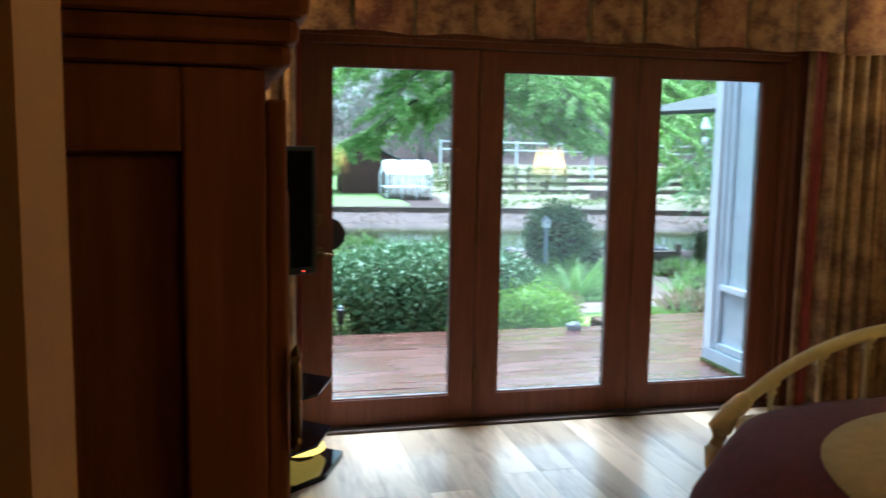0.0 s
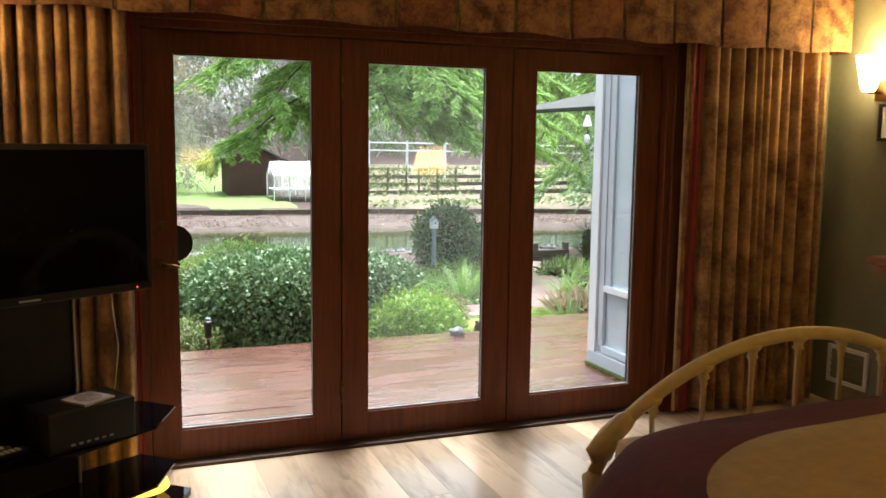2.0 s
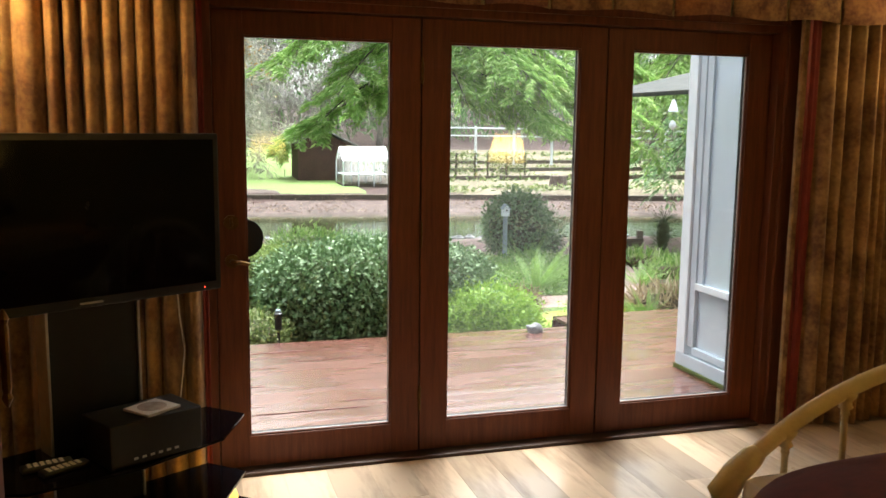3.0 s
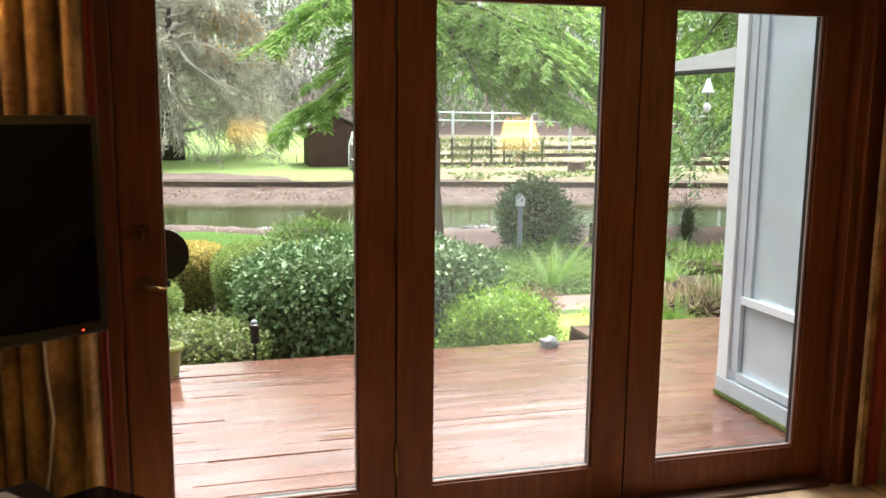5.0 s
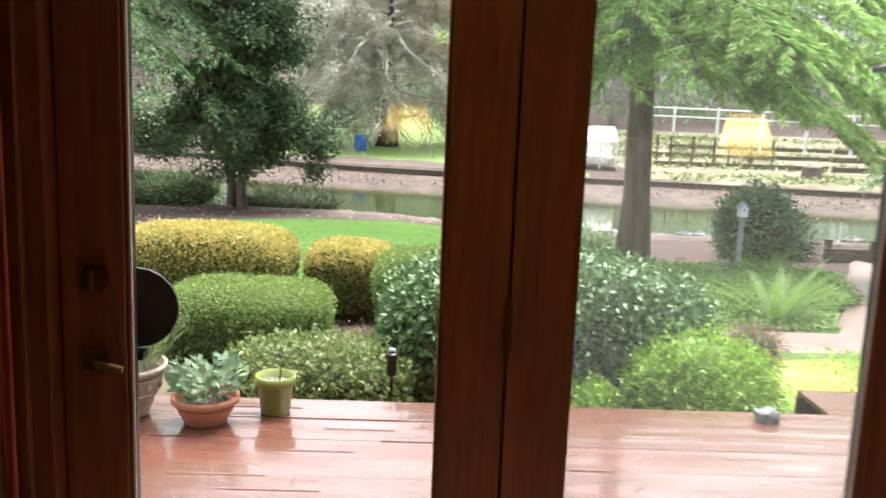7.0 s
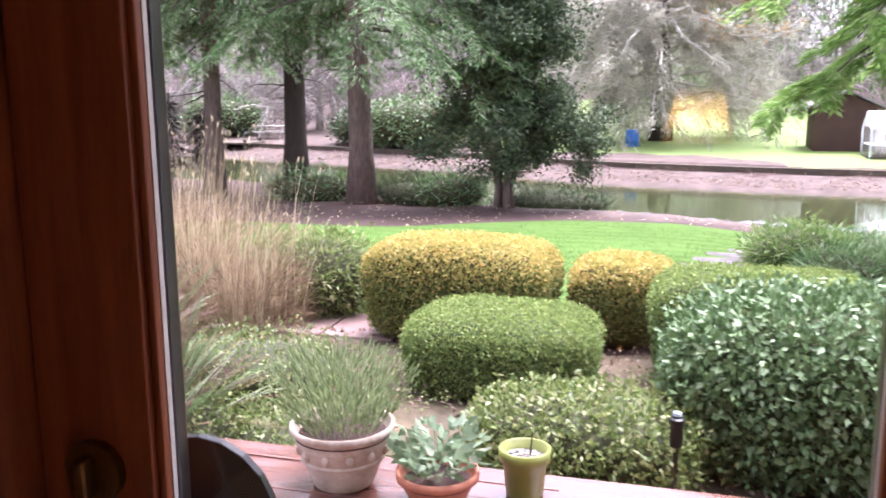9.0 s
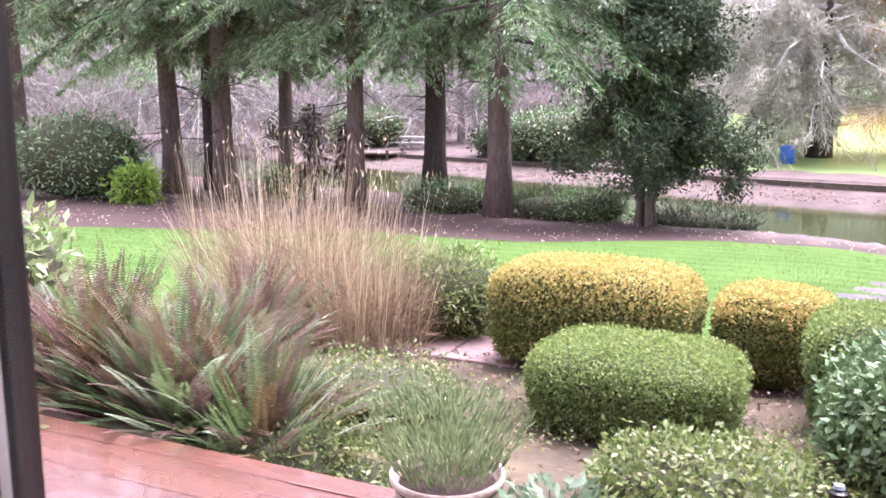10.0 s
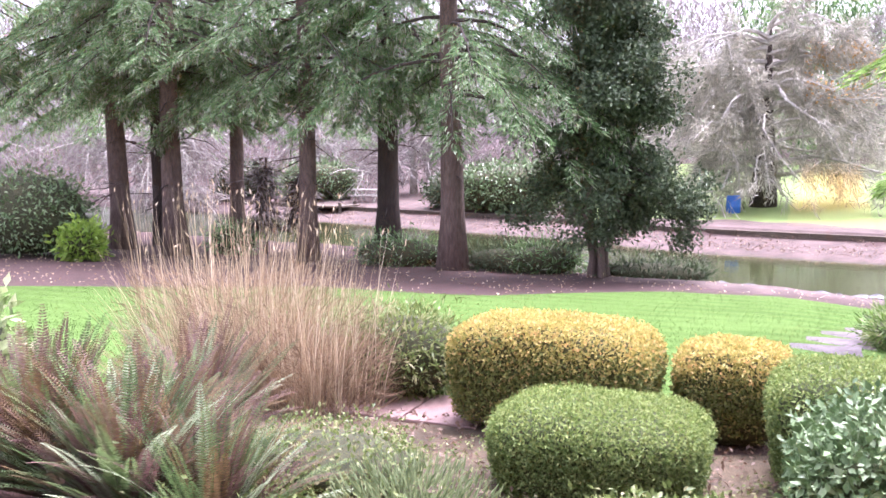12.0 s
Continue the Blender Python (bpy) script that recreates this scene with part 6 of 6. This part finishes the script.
part("lower_panel", box(PX - 0.006, PX + 0.006, P0 + 0.09, P1 - 0.17, 0.06, 0.465), M["screen"], porch, "greyish translucent lower panel")
for y0, y1 in ((P0 + 0.09, P0 + 0.15), (P1 - 0.24, P1 - 0.17)):
    part("panel_stile", box(PX - 0.02, PX + 0.02, y0, y1, 0.511, 2.34, 0.003), M["grey_paint"], porch)
part("back_wall", box(PX + 1.2, PX + 1.3, P0, P1, DZ, 2.44), M["white_paint"], porch)

pavilion = thing("pavilion", "garden pavilion with grey shingled eaves and white trim", "pavilion", (4.86, 4.1, 0))
roof = part("roof", box(-0.05, 3.2, -0.2, 2.4, 0.0, 0.05, 0.01), M["dark_eave"], pavilion)
roof.matrix_local = pose(0, 0, 1.92, 0, -13, 0)
fas = part("fascia", box(-0.06, 3.2, -0.225, -0.2, -0.05, 0.03, 0.004), M["dark_eave"], pavilion)
fas.matrix_local = pose(0, 0, 1.92, 0, -13, 0)
for x, y in ((3.0, 0.0), (3.0, 2.2)):
    part("post", box(x - 0.04, x + 0.04, y - 0.04, y + 0.04, -0.6, 1.95 + 0.23 * x, 0.004), M["white_paint"], pavilion)
chime = thing("wind_chime", "white bell wind chime hanging under the eaves", "wind chime", (4.48, 3.93, 1.9))
part("cord", tube([(0, 0, 0.0), (0, 0, -0.42)], 0.004, 6), M["dark_metal"], chime)
part("bell", lathe([(0.012, -0.06), (0.02, -0.08), (0.05, -0.17), (0.056, -0.18)], 16), M["white_paint"], chime, smooth=True)
part("ball", lathe([(0.002, -0.36), (0.026, -0.34), (0.034, -0.31), (0.026, -0.28), (0.002, -0.26)], 16), M["white_paint"], chime, smooth=True)

# ---- across the pond ----
retaining = thing("retaining_wall", "dark weathered timber retaining wall across the pond", "wall", kind="structure")
xs = np.arange(-40, 44, 2.4)
for a in xs:
    for k in range(2):
        y0, y1 = float(far_shore(a)) + 2.7, float(far_shore(a + 2.4)) + 2.7
        t = part("timber", box(0.01, math.hypot(2.4, y1 - y0) - 0.01, -0.1, 0.1, 0, 0.17, 0.012), M["timber"], retaining)
        t.matrix_local = pose(a, y0 + 0.02 * k, -1.63 + 0.175 * k, 0, 0, math.degrees(math.atan2(y1 - y0, 2.4)))
for k, (x0, x1, dy, z) in enumerate(((11, 34, 9.0, -0.75), (12, 38, 13.5, -0.35), (14, 40, 18.0, 0.1))):
    t = thing("terrace_edge", "low timber terrace edging across the pond", "edging", group="terrace edging")
    y = float(far_shore(x0)) + dy
    for s in range(6):
        a = x0 + (x1 - x0) * s / 6
        part("timber", box(a, a + (x1 - x0) / 6 - 0.02, y - 0.1 - s * 0.4, y + 0.1 - s * 0.4, gz(a, y) - 0.3, gz(a, y) + 0.25, 0.01), M["timber"], t)

shed = thing("shed", "dark red-brown garden shed with gabled roof", "shed", (6.05, 38.6, gz(6.05, 38.6)))
part("walls", box(-1.0, 1.3, -1.2, 1.2, -0.2, 1.75), M["shed"], shed)
for k in range(9):
    part("board", box(-1.0 + 0.256 * k, -1.0 + 0.256 * k + 0.24, -1.225, -1.2, -0.15, 1.75, 0.004), M["shed"], shed)
for s in (-1, 1):
    slab = part("roof_slope", box(-0.95, 0.95, -1.5, 1.5, 0, 0.07), M["shingle"], shed)
    slab.matrix_local = pose(0.15 + s * 0.78, 0, 2.02, 0, s * 25, 0)
bm = bmesh.new()
g = [[bm.verts.new((a, s, b)) for a, b in ((-1.0, 1.75), (1.3, 1.75), (0.15, 2.32))] for s in (-1.2, -1.12)]
bm.faces.new(g[0])
bm.faces.new(g[1])
for k in range(3):
    bm.faces.new((g[0][k], g[0][(k + 1) % 3], g[1][(k + 1) % 3], g[1][k]))
part("gable", bm, M["shed"], shed)

house = thing("greenhouse", "small glass greenhouse with white frame", "greenhouse", (7.75, 35.6, gz(7.75, 35.6)))
for x in (-1.05, -0.35, 0.35, 1.05):
    part("upright", box(x - 0.02, x + 0.02, -0.93, -0.87, 0, 1.15), M["white_paint"], house)
    part("upright", box(x - 0.02, x + 0.02, 0.87, 0.93, 0, 1.15), M["white_paint"], house)
    for s in (-1, 1):
        part("rafter", tube([(x, s * 0.9, 1.15), (x, 0, 1.75)], 0.025, 6), M["white_paint"], house)
part("base_wall", box(-1.08, 1.08, -0.92, 0.92, -0.2, 0.1), M["timber"], house)
part("shelf", box(-1.0, 1.0, -0.8, 0.8, 0.5, 0.54), M["white_paint"], house)
for s in (-1, 1):
    slab = part("roof_pane", box(-1.08, 1.08, -0.55, 0.55, 0, 0.012), M["greenhouse_glass"], house)
    slab.matrix_local = pose(0, s * 0.45, 1.45, -s * 33.7, 0, 0)
part("wall_pane", box(-1.05, 1.05, -0.905, -0.895, 0.1, 1.15), M["greenhouse_glass"], house)
part("wall_pane", box(-1.05, 1.05, 0.895, 0.905, 0.1, 1.15), M["greenhouse_glass"], house)

fence = thing("rail_fence", "white horizontal rail fence across the pond", "fence")
for k in range(9):
    x, y = 12 + k * 2.2, 46 - k * 0.5
    part("post", box(x - 0.06, x + 0.06, y - 0.06, y + 0.06, gz(x, y) - 0.2, 1.55), M["white_paint"], fence)
for z in (1.0, 1.45):
    part("rail", tube([(12, 46, z), (12 + 8 * 2.2, 46 - 4, z - 0.1)], 0.05, 6), M["white_paint"], fence)
for k, (x, y) in enumerate(((10.5, 38.5), (13.0, 38.0), (15.5, 37.5))):
    t = thing("trellis", "grey garden trellis with climbing vine", "trellis", (x, y, gz(x, y)), group="garden trellises")
    for a in (-1.0, 0, 1.0):
        part("post", box(a - 0.04, a + 0.04, -0.04, 0.04, -0.1, 1.3), M["timber"], t)
    for z in (0.5, 0.9, 1.25):
        part("wire", tube([(-1.1, 0, z), (1.1, 0, z)], 0.015, 5), M["timber"], t)
    rr = np.random.default_rng(300 + k)
    pts = np.stack([rr.uniform(-1.1, 1.1, 900), rr.normal(0, 0.12, 900), rr.uniform(0.2, 1.4, 900)], 1)
    leaves("vine", pts, rr.normal(size=pts.shape), rr.normal(size=pts.shape), 0.12, 0.06, M["variegated_leaf"], t)

bench = thing("picnic_table", "weathered wooden picnic table across the pond", "picnic table", (-22.3, 44.4, gz(-22.3, 44.4)))
part("top", box(-0.9, 0.9, -0.4, 0.4, 0.72, 0.77, 0.01), M["grey_bark"], bench)
for s in (-1, 1):
    part("seat", box(-0.9, 0.9, s * 0.7 - 0.13, s * 0.7 + 0.13, 0.42, 0.46, 0.01), M["grey_bark"], bench)
    part("leg_frame", tube([(s * 0.65, -0.75, 0.0), (s * 0.65, -0.25, 0.72)], 0.05, 6), M["grey_bark"], bench)
    part("leg_frame", tube([(s * 0.65, 0.75, 0.0), (s * 0.65, 0.25, 0.72)], 0.05, 6), M["grey_bark"], bench)
    part("cross_beam", box(s * 0.65 - 0.04, s * 0.65 + 0.04, -0.8, 0.8, 0.37, 0.42), M["grey_bark"], bench)
dock = thing("dock", "small weathered wooden dock on the far shore", "dock", (-23.5, 41.3, -1.6))
part("planks", box(-1.6, 1.6, -0.8, 1.2, 0.3, 0.38, 0.01), M["timber"], dock)
for x in (-1.4, 1.4):
    for y in (-0.7, 1.0):
        part("pile", tube([(x, y, -0.9), (x, y, 0.55)], 0.09, 8), M["timber"], dock)
barrel = thing("blue_barrel", "blue plastic barrel beside the mossy tree", "barrel", (-2.18, 39.0, gz(-2.18, 39.0)))
part("drum", lathe([(0.26, 0.0), (0.29, 0.05), (0.29, 0.3), (0.30, 0.32), (0.29, 0.34), (0.29, 0.7), (0.26, 0.8)], 20), M["blue"], barrel, smooth=True)
stump = thing("tree_stump", "broad cut tree stump on the far terrace", "stump", (16.6, 33.6, gz(16.6, 33.6)))
part("stump", lathe([(0.5, -0.1), (0.42, 0.1), (0.38, 0.5), (0.36, 0.52), (0.01, 0.53)], 18), M["bark"], stump)

# ---- floor planks, last ----
floor = tagged(part("floor", box(-1.2, 3.8, -5.6, -0.075, -0.1, -0.012), M["timber"]), "pale hickory plank floor with brown grain", "floor", kind="structure")
r = random.Random(12)
cache = {}
x = -1.19
while x < 3.75:
    y, far_end, first = -5.59, -0.078, True
    while y < far_end - 0.01:
        ln = r.choice((0.6, 0.9, 1.2)) if first else r.choice((0.75, 0.9, 1.2, 1.5))
        first = False
        if far_end - y - ln < 0.35:
            ln = far_end - y
        key = round(ln, 3)
        if key not in cache:
            bm = box(0.0003, ln - 0.0003, 0.0003, 0.1897, -0.012, 0.0, 0.0006)
            me = bpy.data.meshes.new("plank")
            bm.to_mesh(me)
            bm.free()
            me.materials.append(M["plank"])
            cache[key] = me
        b = new("plank", cache[key])
        b.parent = floor
        b.matrix_local = pose(x + 0.19, y, r.uniform(-0.0004, 0.0004), 0, 0, 90)
        y += ln
    x += 0.19
